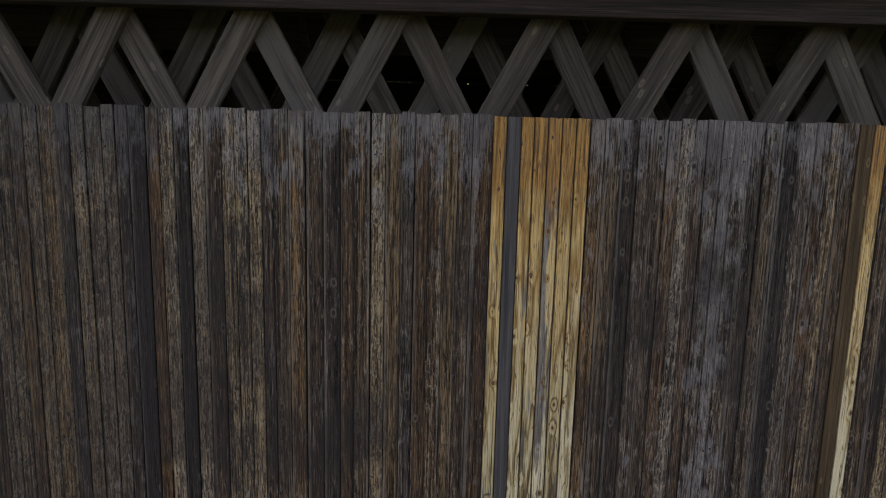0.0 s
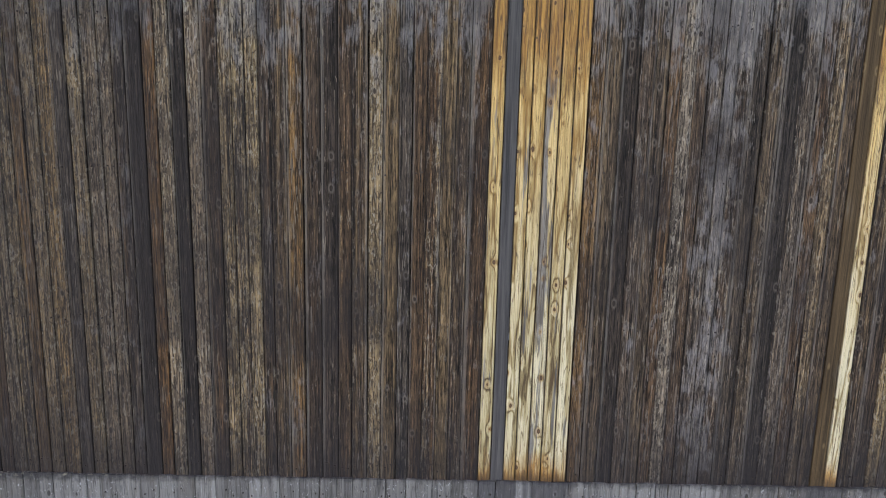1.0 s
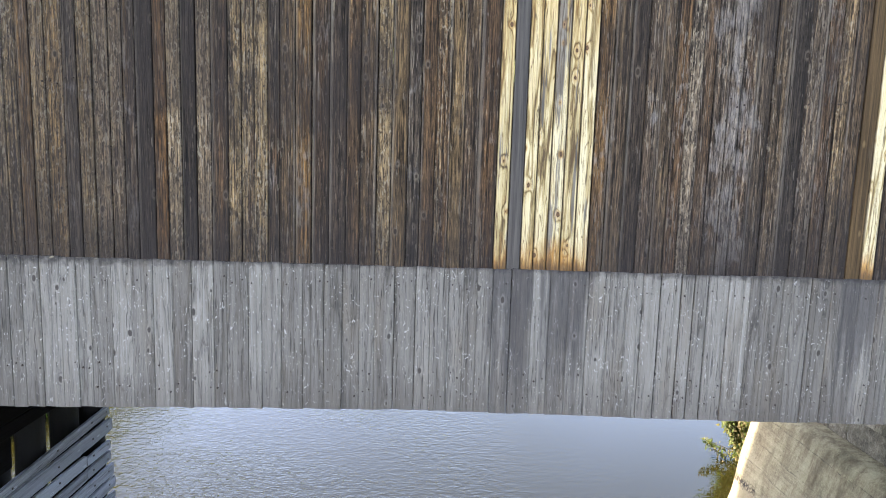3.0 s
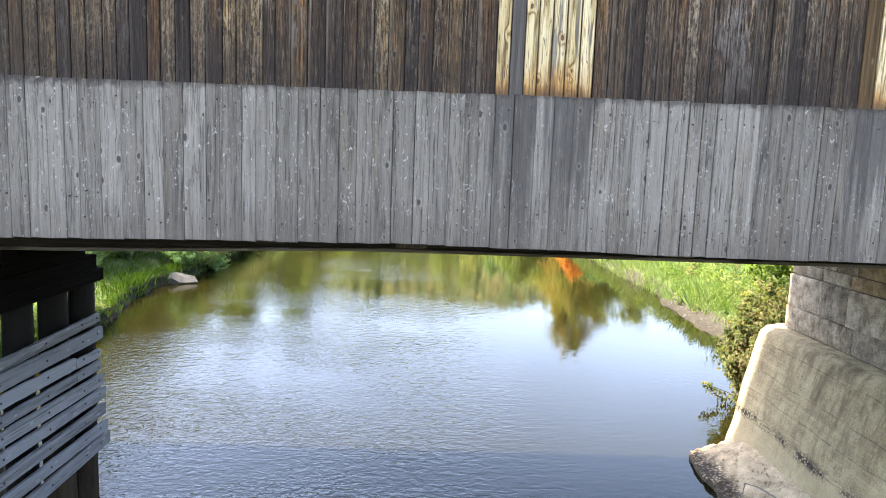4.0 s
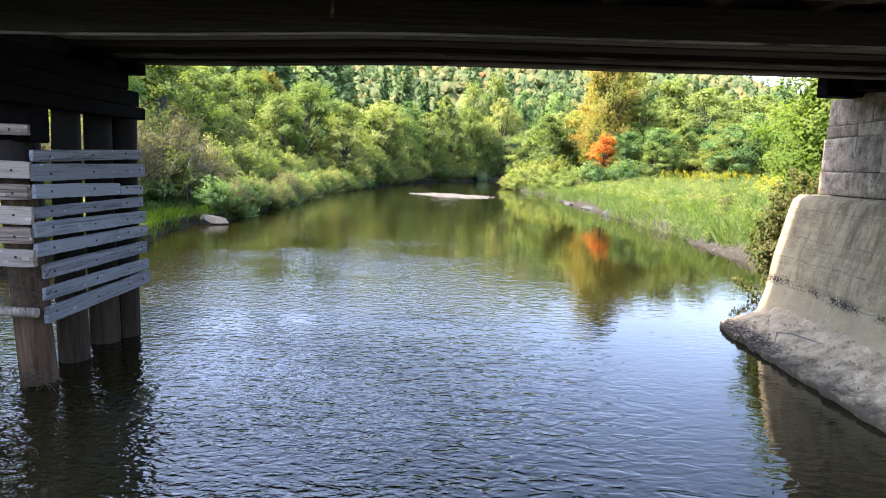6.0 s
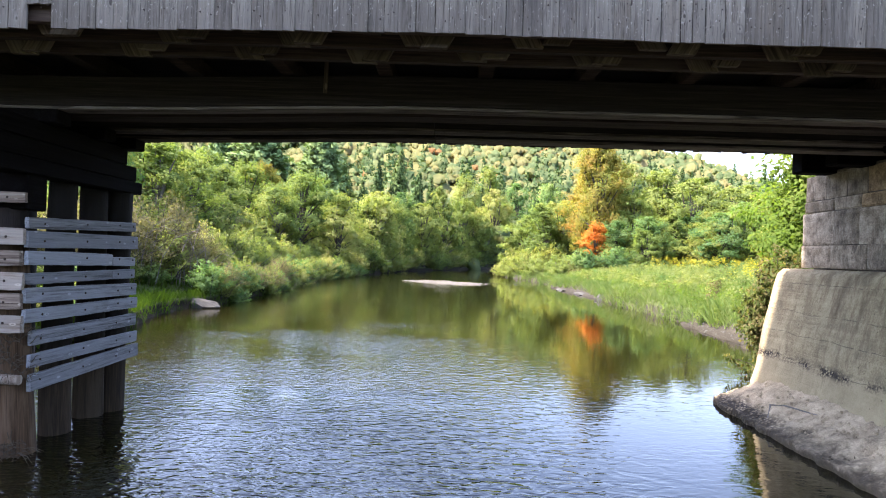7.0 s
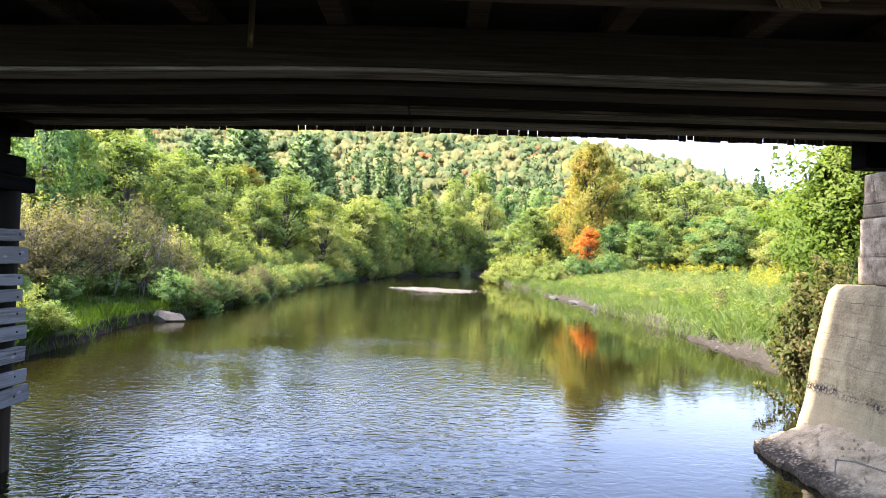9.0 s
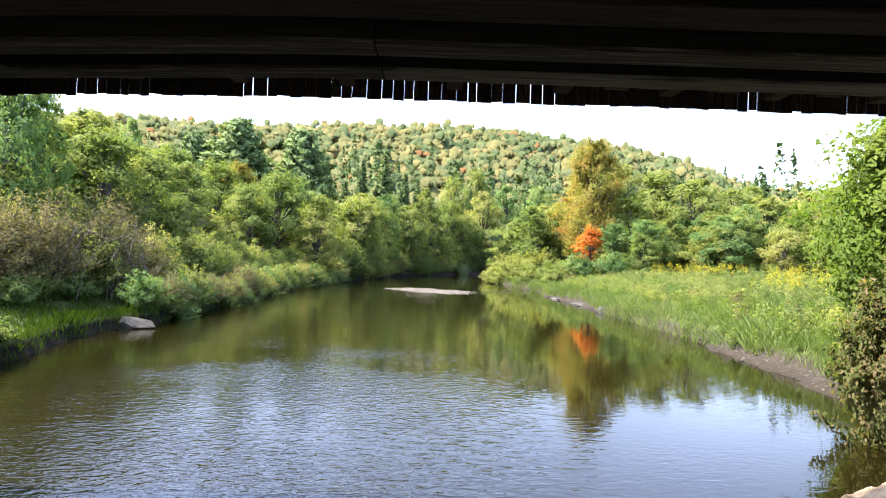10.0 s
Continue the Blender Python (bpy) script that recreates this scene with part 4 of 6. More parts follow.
dark_run(-5.2, 0.571, 3)
for a, b, fresh in ((0.571, 0.676, 1), (0.676, 0.782, 0), (0.782, 0.880, 1), (0.880, 0.985, 1), (0.985, 1.09, 2), (1.09, 1.197, 1), (1.197, 1.303, 1)):
    me = board_mesh(b - a - 0.007, 0.024, DARK_TOP - JOINT + 0.02, (SLATE_BOARD, FRESH_BOARD, HALF_FRESH)[fresh], 0, 0.004)
    part("board", me, wall, pose((a + b) / 2, DARK_Y - 0.001, JOINT - 0.028), "fresh yellow pine board" if fresh else "")
dark_run(1.305, 3.34, 5)
for a, b in ((3.345, 3.455), (3.457, 3.567)):
    fresh = a > 3.4
    part("board", board_mesh(b - a - 0.004, 0.024, DARK_TOP - JOINT + 0.024, FRESH_BOARD if fresh else AMBER_BOARD, 0, 0.004), wall, pose((a + b) / 2, DARK_Y - 0.001, JOINT - 0.028), "fresh yellow pine board" if fresh else "amber-brown stained board")
dark_run(3.57, 5.3, 9)
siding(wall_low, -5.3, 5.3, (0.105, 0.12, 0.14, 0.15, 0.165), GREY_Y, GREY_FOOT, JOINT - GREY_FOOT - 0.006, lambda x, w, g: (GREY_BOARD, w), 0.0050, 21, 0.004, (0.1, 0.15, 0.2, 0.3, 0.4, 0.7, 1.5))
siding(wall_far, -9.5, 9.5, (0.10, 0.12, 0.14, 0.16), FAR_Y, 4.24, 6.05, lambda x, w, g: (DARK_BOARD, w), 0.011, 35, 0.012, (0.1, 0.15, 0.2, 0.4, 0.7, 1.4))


def nails(parent, face, rows, share, seed):
    """Rusty nail heads in pairs where the boards cross the rails behind them."""
    g = random.Random(seed)
    v, f = [], []
    for x, w, y, foot, h in NAILED:
        if abs(y - face) > 0.001:
            continue
        for z in rows:
            for s in (-1, 1):
                if g.random() > share:
                    continue
                cx, cz, r = x + s * w * g.uniform(0.18, 0.32), z + g.uniform(-0.035, 0.035), g.uniform(0.004, 0.007)
                k = len(v)
                ring = [(math.cos(a), math.sin(a)) for a in (0.5, 1.55, 2.6, 3.65, 4.7, 5.75)]
                v += [(cx + r * 1.2 * c, y + 0.004, cz + r * 1.2 * q) for c, q in ring] + [(cx + r * c, y - 0.007, cz + r * q) for c, q in ring]
                f += [(k + i, k + (i + 1) % 6, k + 6 + (i + 1) % 6, k + 6 + i) for i in range(6)] + [(k + 6, k + 7, k + 8, k + 9), (k + 6, k + 9, k + 10, k + 11)]
    tagged(part("nailing", fast_mesh("nailing", v, f, NAIL), parent, None, "rusty nail heads"), kind="stuff")


nails(wall, DARK_Y, (5.47, 6.7, 7.9, 9.0), 0.75, 71)
nails(wall_low, GREY_Y, (4.36, 4.52, 5.24), 0.45, 72)


def joined_siding(name, spans, y, foot, h, mat, parent, seed):
    """The rest of the boards, out towards the bridge's ends, as one mesh."""
    g = random.Random(seed)
    v, f = [], []
    for a, b in spans:
        x = a
        while x < b:
            w = g.uniform(0.10, 0.14)
            y0 = y + g.uniform(-0.003, 0.003)
            k = len(v)
            v += [(x + sx * (w - 0.005), y0 + sy * 0.024, foot + sz * h) for sz in (0, 1) for sx, sy in ((0, 0), (1, 0), (1, 1), (0, 1))]
            f += [(k, k + 1, k + 5, k + 4), (k + 1, k + 2, k + 6, k + 5), (k + 2, k + 3, k + 7, k + 6), (k + 3, k, k + 4, k + 7), (k + 3, k + 2, k + 1, k), (k + 4, k + 5, k + 6, k + 7)]
            x += w
    tagged(part("board_run", fast_mesh("board_run", v, f, mat), parent), kind="stuff")


joined_siding("upper", ((-12.8, -5.2), (5.42, 12.8)), DARK_Y, JOINT, DARK_TOP - JOINT, DARK_BOARD, wall, 1)
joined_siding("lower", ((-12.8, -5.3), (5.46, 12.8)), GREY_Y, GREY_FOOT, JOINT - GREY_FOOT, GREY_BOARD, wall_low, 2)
joined_siding("far", ((-12.8, -9.5), (9.72, 12.8)), FAR_Y, 4.24, 6.05, DARK_BOARD, wall_far, 3)

# lattice trusses: two crossed layers of planks, two webs on each side
SPACING, RUN = 1.085, 0.541
X0, NODE_Z = -2.82, 9.07
HEAD_Z = 10.45


def lattice_plank(w, th, lo, hi, side):
    """A slanting plank, sawn level at foot and head; its middle at the origin."""
    half = w / 2 / math.cos(math.atan(RUN))
    bm = bmesh.new()
    ends = [(-half + side * RUN * z, half + side * RUN * z, z) for z in (lo, hi)]
    lower = [bm.verts.new((x, y, ends[0][2])) for x, y in ((ends[0][0], -th / 2), (ends[0][1], -th / 2), (ends[0][1], th / 2), (ends[0][0], th / 2))]
    upper = [bm.verts.new((x, y, ends[1][2])) for x, y in ((ends[1][0], -th / 2), (ends[1][1], -th / 2), (ends[1][1], th / 2), (ends[1][0], th / 2))]
    bm.faces.new(lower[::-1])
    bm.faces.new(upper)
    for i in range(4):
        bm.faces.new((lower[i], lower[(i + 1) % 4], upper[(i + 1) % 4], upper[i]))
    bmesh.ops.bevel(bm, geom=bm.edges[:], offset=0.006, segments=1, affect="EDGES")
    bmesh.ops.rotate(bm, cent=(0, 0, 0), matrix=Matrix.Rotation(-math.atan(side * RUN), 3, "Y"), verts=bm.verts)
    return bm_mesh("plank", bm, LATTICE)


def lattice(name, y, shift, label, foot=4.14):
    truss = part(name, beam(25.6, 0.10, 0.26, BEAM), bridge, pose(0, y + 0.14, foot + 0.40), label)
    for z in (5.9, 9.0, 10.24):
        part("chord", beam(25.6, 0.075, 0.27, BEAM), truss, pose(0, y + 0.13, z))
    g = random.Random(int(y * 100))
    zc = (foot + HEAD_Z) / 2
    for side, dy in ((1, 0.0), (-1, 0.066)):
        kinds = [lattice_plank(0.215, 0.062, foot - zc + d, HEAD_Z - zc, side) for d in (-0.03, 0.0, 0.02)]
        for n in range(-8, 13):
            xc = X0 + shift + n * SPACING + side * RUN * (zc - NODE_Z) - (0.055 if n in (1, 2) and not shift else 0)
            if abs(xc) < 11:
                part("plank", g.choice(kinds), truss, pose(xc + g.uniform(-0.015, 0.015), y + dy, zc, 0, math.degrees(math.atan(side * RUN)) + g.uniform(-0.3, 0.3), 0))


lattice("near_truss", 5.37, 0.0, "crossed planks of the near lattice truss", 4.20)
lattice("near_inner_truss", 5.78, SPACING / 2, "crossed planks of the inner web", 4.19)
lattice("far_truss", 10.30, 0.25, "crossed planks of the far lattice truss", 4.36)

# added dark board that hides daylight through the far siding's cracks
part("wall_plate", beam(25.6, 0.05, 0.95, BEAM), bridge, pose(0, FAR_Y - 0.17, 9.52))
# bottom chords, stringers, deck
for y, z, h in ((5.27, 4.36, 0.20), (5.56, 4.33, 0.24), (5.98, 4.33, 0.24), (10.16, 4.66, 0.26), (10.48, 4.66, 0.26)):
    part("bottom_chord", beam(25.6, 0.09, h, BEAM), bridge, pose(0, y, z))
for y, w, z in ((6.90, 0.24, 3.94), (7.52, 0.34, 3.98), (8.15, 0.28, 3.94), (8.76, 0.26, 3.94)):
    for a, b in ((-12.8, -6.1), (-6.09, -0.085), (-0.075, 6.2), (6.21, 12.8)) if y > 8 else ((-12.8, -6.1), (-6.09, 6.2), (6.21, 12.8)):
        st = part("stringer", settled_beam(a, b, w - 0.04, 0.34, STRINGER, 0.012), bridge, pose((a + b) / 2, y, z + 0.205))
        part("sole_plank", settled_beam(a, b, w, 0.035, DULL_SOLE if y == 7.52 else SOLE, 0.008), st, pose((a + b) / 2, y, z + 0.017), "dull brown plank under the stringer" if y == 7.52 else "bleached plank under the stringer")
for i in range(22):
    part("floor_beam", beam(0.16, 5.2, 0.18, BEAM), bridge, pose(-11.6 + i * 1.1, 7.95, 4.40))
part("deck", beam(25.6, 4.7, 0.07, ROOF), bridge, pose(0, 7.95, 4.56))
part("hanging_lath", beam(0.045, 0.015, 0.42, LATTICE, 0.003), bridge, pose(-1.24, 6.70, 4.28, 0, 1.5, 0), "thin pale lath hanging from the floor")

# roof
for s, y0 in ((1, 5.0), (-1, 10.9)):
    part("eave_beam", beam(26.4, 0.16, 0.30, BEAM), bridge, pose(0, y0 + s * 0.22, 10.18))
    run = 3.35
    part("roof_slope", beam(26.6, run * 1.28, 0.06, ROOF), bridge, pose(0, 7.95 - s * run / 2, 11.75, s * 38, 0, 0))
for i in range(20):
    for s in (1, -1):
        part("rafter", beam(0.09, 4.2, 0.14, BEAM), bridge, pose(-12 + i * 1.26, 7.95 - s * 1.66, 11.64, s * 38, 0, 0))

# ---- timber pile bent in the river ----
bent = thing("timber_pile_bent", (-5.0, 7.9, 0), "timber pile pier with blue-grey plank cribbing, standing in the river", "pier")
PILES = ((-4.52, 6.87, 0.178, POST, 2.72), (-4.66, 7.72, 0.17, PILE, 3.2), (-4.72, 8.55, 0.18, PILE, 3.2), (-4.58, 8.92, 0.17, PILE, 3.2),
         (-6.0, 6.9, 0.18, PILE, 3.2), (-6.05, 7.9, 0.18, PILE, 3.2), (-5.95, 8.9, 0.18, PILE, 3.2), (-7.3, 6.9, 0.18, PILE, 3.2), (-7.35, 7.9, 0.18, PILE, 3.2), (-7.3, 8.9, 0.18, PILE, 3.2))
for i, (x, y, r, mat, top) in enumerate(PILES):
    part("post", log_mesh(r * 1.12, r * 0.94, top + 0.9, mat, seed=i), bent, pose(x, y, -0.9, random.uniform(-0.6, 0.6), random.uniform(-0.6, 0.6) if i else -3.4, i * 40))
# added dark block that fills the shaded space above the post
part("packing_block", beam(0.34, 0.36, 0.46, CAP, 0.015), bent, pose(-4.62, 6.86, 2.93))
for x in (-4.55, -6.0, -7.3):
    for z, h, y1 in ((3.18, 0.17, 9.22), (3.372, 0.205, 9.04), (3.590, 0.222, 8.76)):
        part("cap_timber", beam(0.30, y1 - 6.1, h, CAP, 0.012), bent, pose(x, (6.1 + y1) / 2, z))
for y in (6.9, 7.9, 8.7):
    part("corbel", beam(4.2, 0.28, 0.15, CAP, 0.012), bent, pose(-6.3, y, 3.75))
SIDE = ((2.61, 2.555, 0.115, 9.0), (2.385, 2.38, 0.165, 9.05), (2.135, 2.18, 0.14, 8.98), (1.945, 1.95, 0.115, 9.0), (1.725, 1.77, 0.155, 9.06),
        (1.53, 1.55, 0.135, 9.07), (1.285, 1.30, 0.15, 9.09), (1.04, 1.05, 0.135, 9.10), (0.84, 0.81, 0.165, 9.16))
for k, (zr, zl, h, y1) in enumerate(SIDE):
    y0 = 6.58 if k < 6 else 6.70
    tilt = math.degrees(math.atan2(zr - zl, y1 - y0))
    cuts = ((y0, 8.36), (8.375, y1)) if k in (2, 3) else ((y0, y1),)
    for a, b in cuts:
        zc = zl + (zr - zl) * ((a + b) / 2 - y0) / (y1 - y0)
        bd = part("crib_board", rough_plank("y", b - a, 0.045, h * 1.12 if not (k == 2 and a > 8) else 0.12, CRIB, 40 + 3 * k + int(a)), bent, pose(-4.38 + 0.004 * (k % 3), (a + b) / 2, zc - (0.02 if k == 2 and a > 8 else 0), tilt, 0, random.uniform(-0.4, 0.4)))
        for y in (6.86, 7.72, 8.52, 8.9):
            if a + 0.05 < y < b - 0.05:
                part("bolt", beam(0.012, 0.026, 0.026, NAIL, 0.005), bd, pose(-4.352 + 0.004 * (k % 3), y, zl + (zr - zl) * (y - y0) / (y1 - y0) + random.uniform(-0.02, 0.02)))
for z, h in ((2.82, 0.11), (2.40, 0.17), (2.16, 0.15), (1.93, 0.18), (1.70, 0.16), (1.48, 0.18)):
    bd = part("front_crib_board", rough_plank("x", 3.3, 0.05, h * 1.06, CRIB_FRONT, int(z * 100)), bent, pose(-6.03 + random.uniform(-0.03, 0.03), 6.55, z, 0, random.uniform(-0.6, 0.6), 0))
    part("bolt", beam(0.026, 0.012, 0.026, NAIL, 0.005), bd, pose(-4.56, 6.523, z))
part("cross_pole", log_mesh(0.055, 0.05, 3.2, CRIB_FRONT, 10, 6, 0.04, 3), bent, pose(-4.38, 6.53, 0.86, 0, -90, 0), "pale round pole tied across the piles")
dry = []
g = random.Random(8)
for k in range(220):
    zc = g.choice((0.02, 0.05, 0.08, 0.10, 0.12, 0.85, 1.0, 1.15, 1.3))
    p = Vector((-4.55 + g.uniform(-0.40, 0.22), 6.66 + g.uniform(-0.12, 0.04), zc + g.uniform(-0.06, 0.1)))
    d = Vector((g.uniform(-1, 1), g.uniform(-0.5, 0.3), g.uniform(-0.5, 0.5))) * 0.13
    dry.append([(p, 0.005), (p + d + Vector((0, 0, 0.03)), 0.004), (p + d * 2, 0.002)])
v, f = tubes(dry, 4)
tagged(part("driftwood", fast_mesh("drift_twigs", v, f, WRACK), bent, None, "dry flood wrack caught on the pile"), kind="stuff")

# ---- abutment: concrete footing, granite blocks above ----
abut = thing("stone_abutment", (6.2, 7.8, 0), "granite block abutment on a battered concrete footing", "abutment")
Y0, Y1 = 4.3, 11.32


def loft(rows, mat, name):
    """A skin across rows of equally many points."""
    n = len(rows[0])
    v = [p for r in rows for p in r]
    f = [(i * n + k, i * n + k + 1, (i + 1) * n + k + 1, (i + 1) * n + k) for i in range(len(rows) - 1) for k in range(n - 1)]
    return fast_mesh(name, v, f, mat, True)


def footing_profile(z):
    """How far out the footing's face stands at a height."""
    return float(np.interp(z, [-0.6, 0.0, 0.35, 0.6, 1.3, 2.0, 2.22, 2.30], [5.30, 5.36, 5.44, 5.52, 5.66, 5.84, 5.92, 6.02]))


rows = []
for z in list(np.linspace(-0.6, 2.22, 30)) + [2.27, 2.305]:
    x = footing_profile(z)
    ch = 0.20 + 0.06 * (2.3 - z)
    ring = []
    ys = np.linspace(Y0, Y1 - ch, 60)
    for y in ys:
        wob = 0.022 * noise.noise((y * 1.1, z * 1.5, 1)) + 0.02 * (noise.noise((y * 0.6, 3, 2)) > 0.0) * (0.9 < z < 1.0)
        ring.append((x + wob, y, z))
    for u in np.linspace(0.12, 1, 8):
        wob = 0.03 * noise.noise((u * 3, z * 3, 5))
        ring.append((x + ch * 1.5 * u + wob, Y1 - ch + ch * u * 0.8 + wob, z))
    ring += [(8.2, Y1 - 0.05, z), (14.0, Y1 - 0.05, z)]
    rows.append(ring)
rows.append([(min(p[0] + 1.4, 14.0), min(p[1], Y1 - 0.2), 2.32) for p in rows[-1]])
part("footing", loft(rows, CONCRETE, "footing"), abut, None, "battered, board-marked concrete footing")
rows = []
for u in np.linspace(0, 1, 34):
    ring = []
    for y in np.linspace(Y0, 10.86, 110):
        tip = step(y, 9.9, 11.05)
        edge = 4.60 + 0.10 * noise.noise((y * 0.9, 0, 3)) + 0.05 * noise.noise((y * 4, 1, 3)) + 0.10 * float(tip)
        if u < 0.2:
            k = u / 0.2
            x, z = edge + 0.35 * (1 - k) ** 1.5, -0.5 + 0.58 * k
        else:
            k = (u - 0.2) / 0.8
            x = edge + (5.50 - edge) * k
            z = 0.08 + 0.40 * k ** 1.25 - 0.10 * float(step(y, 10.3, 11.05)) * k
        z += 0.06 * noise.noise((x * 2.5, y * 2.5, 4)) + 0.04 * noise.noise((x * 8, y * 8, 6)) + 0.02 * noise.noise((x * 19, y * 19, 6))
        ring.append((x, y, z))
    ring.append((max(x, 5.2) if u > 0.2 else x, 11.02, z - 0.25))
    rows.append(ring)
part("ledge", loft(rows, LEDGE, "ledge"), abut, None, "rough sloping concrete toe at the waterline")
part("core", beam(7.75, Y1 - Y0 - 0.7, 1.62, MORTAR), abut, pose(10.175, (Y0 + Y1) / 2 - 0.28, 3.10))


def stone(w, d, h, seed):
    """A rough-faced granite block; its face looks towards -x."""
    g = np.random.default_rng(seed)
    bm = bmesh.new()
    bmesh.ops.create_cube(bm, size=1)
    bmesh.ops.scale(bm, vec=(d, w, h), verts=bm.verts)
    bmesh.ops.bevel(bm, geom=bm.edges[:], offset=0.006, segments=1, affect="EDGES")
    face = [f for f in bm.faces if f.normal.x < -0.9 and f.calc_area() > 0.3 * w * h]
    r = bmesh.ops.inset_region(bm, faces=face, thickness=min(w, h) * 0.12, depth=0.010)
    for v_ in bm.verts:
        v_.co += Vector(g.uniform(-0.006, 0.006, 3))
    return bm_mesh("stone", bm, GRANITE)


g = random.Random(4)
z = 2.33
for course, h in enumerate((0.38, 0.55, 0.20, 0.43)):
    y = Y0 + g.uniform(0, 0.3)
    back_x = 6.26 + 0.012 * course
    end = 11.0 - 0.012 * course
    cuts = [y]
    while cuts[-1] < end - 0.9:
        cuts.append(cuts[-1] + g.uniform(0.45, 1.05))
    cuts = [c for c in cuts if c < end - 0.4] + [end]
    for k, (a, b) in enumerate(zip(cuts, cuts[1:])):
        dh = g.uniform(-0.012, 0.0)
        part("stone", stone(b - a - 0.005, 0.55, h - 0.004 + dh, 100 * course + k), abut, pose(back_x + 0.275 + g.uniform(-0.008, 0.008), (a + b) / 2, z + (h + dh) / 2, g.uniform(-0.3, 0.3), g.uniform(-0.4, 0.4), g.uniform(-0.4, 0.4)))
    for k in range(3):
        part("stone", stone(0.55, 0.8, h - 0.016, 900 + 10 * course + k), abut, pose(back_x + 1.0 + k * 0.85, end - 0.30, z + h / 2))
    z += h
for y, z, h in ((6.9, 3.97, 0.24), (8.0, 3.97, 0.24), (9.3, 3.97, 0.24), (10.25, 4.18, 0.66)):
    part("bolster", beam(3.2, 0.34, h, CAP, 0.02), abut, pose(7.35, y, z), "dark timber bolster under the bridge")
# rubble and leaf litter on the toe
gr = np.random.default_rng(77)
rub_v, rub_f = [], []
for k in range(300):
    y = gr.uniform(6.0, 10.3)
    u = gr.uniform(0.02, 0.9) ** (0.7 if k % 3 else 1.6)
    x = 4.66 + 0.8 * u
    z = 0.09 + 0.40 * u ** 1.25 - 0.10 * float(step(y, 10.3, 11.05)) * u
    size = gr.uniform(0.008, 0.030)
    base = len(rub_v)
    ring = [(math.cos(a), math.sin(a)) for a in np.linspace(0, 6.283, 6)[:5] + gr.uniform(0, 1)]
    rub_v += [(x + c * size * gr.uniform(0.7, 1.4), y + s_ * size * gr.uniform(0.7, 1.4), z - 0.02) for c, s_ in ring]
    rub_v += [(x + c * size * 0.5, y + s_ * size * 0.5, z + size * gr.uniform(0.2, 0.5)) for c, s_ in ring]
    for q in range(5):
        rub_f.append((base + q, base + (q + 1) % 5, base + 5 + (q + 1) % 5, base + 5 + q))
    rub_f.append((base + 5, base + 6, base + 7, base + 8))
tagged(part("rubble", fast_mesh("rubble", rub_v, rub_f, LEDGE), abut, None, "loose grit and stones on the toe"), kind="stuff")
stick = [[((4.75, 9.0, 0.10), 0.018), ((4.95, 9.3, 0.30), 0.016), ((5.05, 9.1, 0.34), 0.013), ((5.25, 8.55, 0.33), 0.009)], [((4.78, 9.05, 0.12), 0.012), ((4.85, 8.8, 0.0), 0.008)]]
v, f = tubes(stick, 6)
thing("driftwood_branch", (0, 0, 0), "bare grey driftwood branch lying on the concrete toe", "branch", data=fast_mesh("branch", v, f, TWIG))
# unseen abutment added beyond the piles, set close in to darken behind them
west = thing("bank_abutment", (-10.6, 7.9, 0), "added dark stone bank seat at the bridge's other end, out of sight", "abutment")
part("seat_wall", beam(4.4, 6.4, 4.2, GRANITE, 0.04), west, pose(-10.6, 7.9, 1.85))

# ---- trees and shrubs ----
ICO_V = np.array([(0, -0.526, 0.851), (0.526 * 1.618, 0, 0.526), (0.526, 0.851, 0), (-0.526, 0.851, 0), (-0.851, 0, 0.526), (0, 0.526, 0.851),
                  (0.851, 0, -0.526), (0, 0.526, -0.851), (-0.851, 0, -0.526), (-0.526, -0.851, 0), (0.526, -0.851, 0), (0, -0.526, -0.851)])
ICO_F = np.array([f for f in itertools.combinations(range(12), 3) if max(np.linalg.norm(ICO_V[a] - ICO_V[b]) for a, b in itertools.combinations(f, 2)) < 1.2])
ICO_F = np.array([f if np.dot(np.cross(ICO_V[f[1]] - ICO_V[f[0]], ICO_V[f[2]] - ICO_V[f[0]]), ICO_V[f[0]]) > 0 else f[::-1] for f in ICO_F])


def hearts(mids, radii, g):
    """The close-grown inside of each leaf clump: an uneven lump that the leaves hide; with its way of facing."""
    n = len(mids)
    v = mids[:, None, :] + ICO_V[None] * radii[:, None, :] * g.uniform(0.75, 1.2, (n, 12, 1))
    f = (np.arange(n)[:, None, None] * 12 + ICO_F[None]).reshape(-1, 3)
    return v.reshape(-1, 3), f, np.tile(ICO_V * 0.6 + np.array([-0.2, 0, 0.8]), (n, 1))


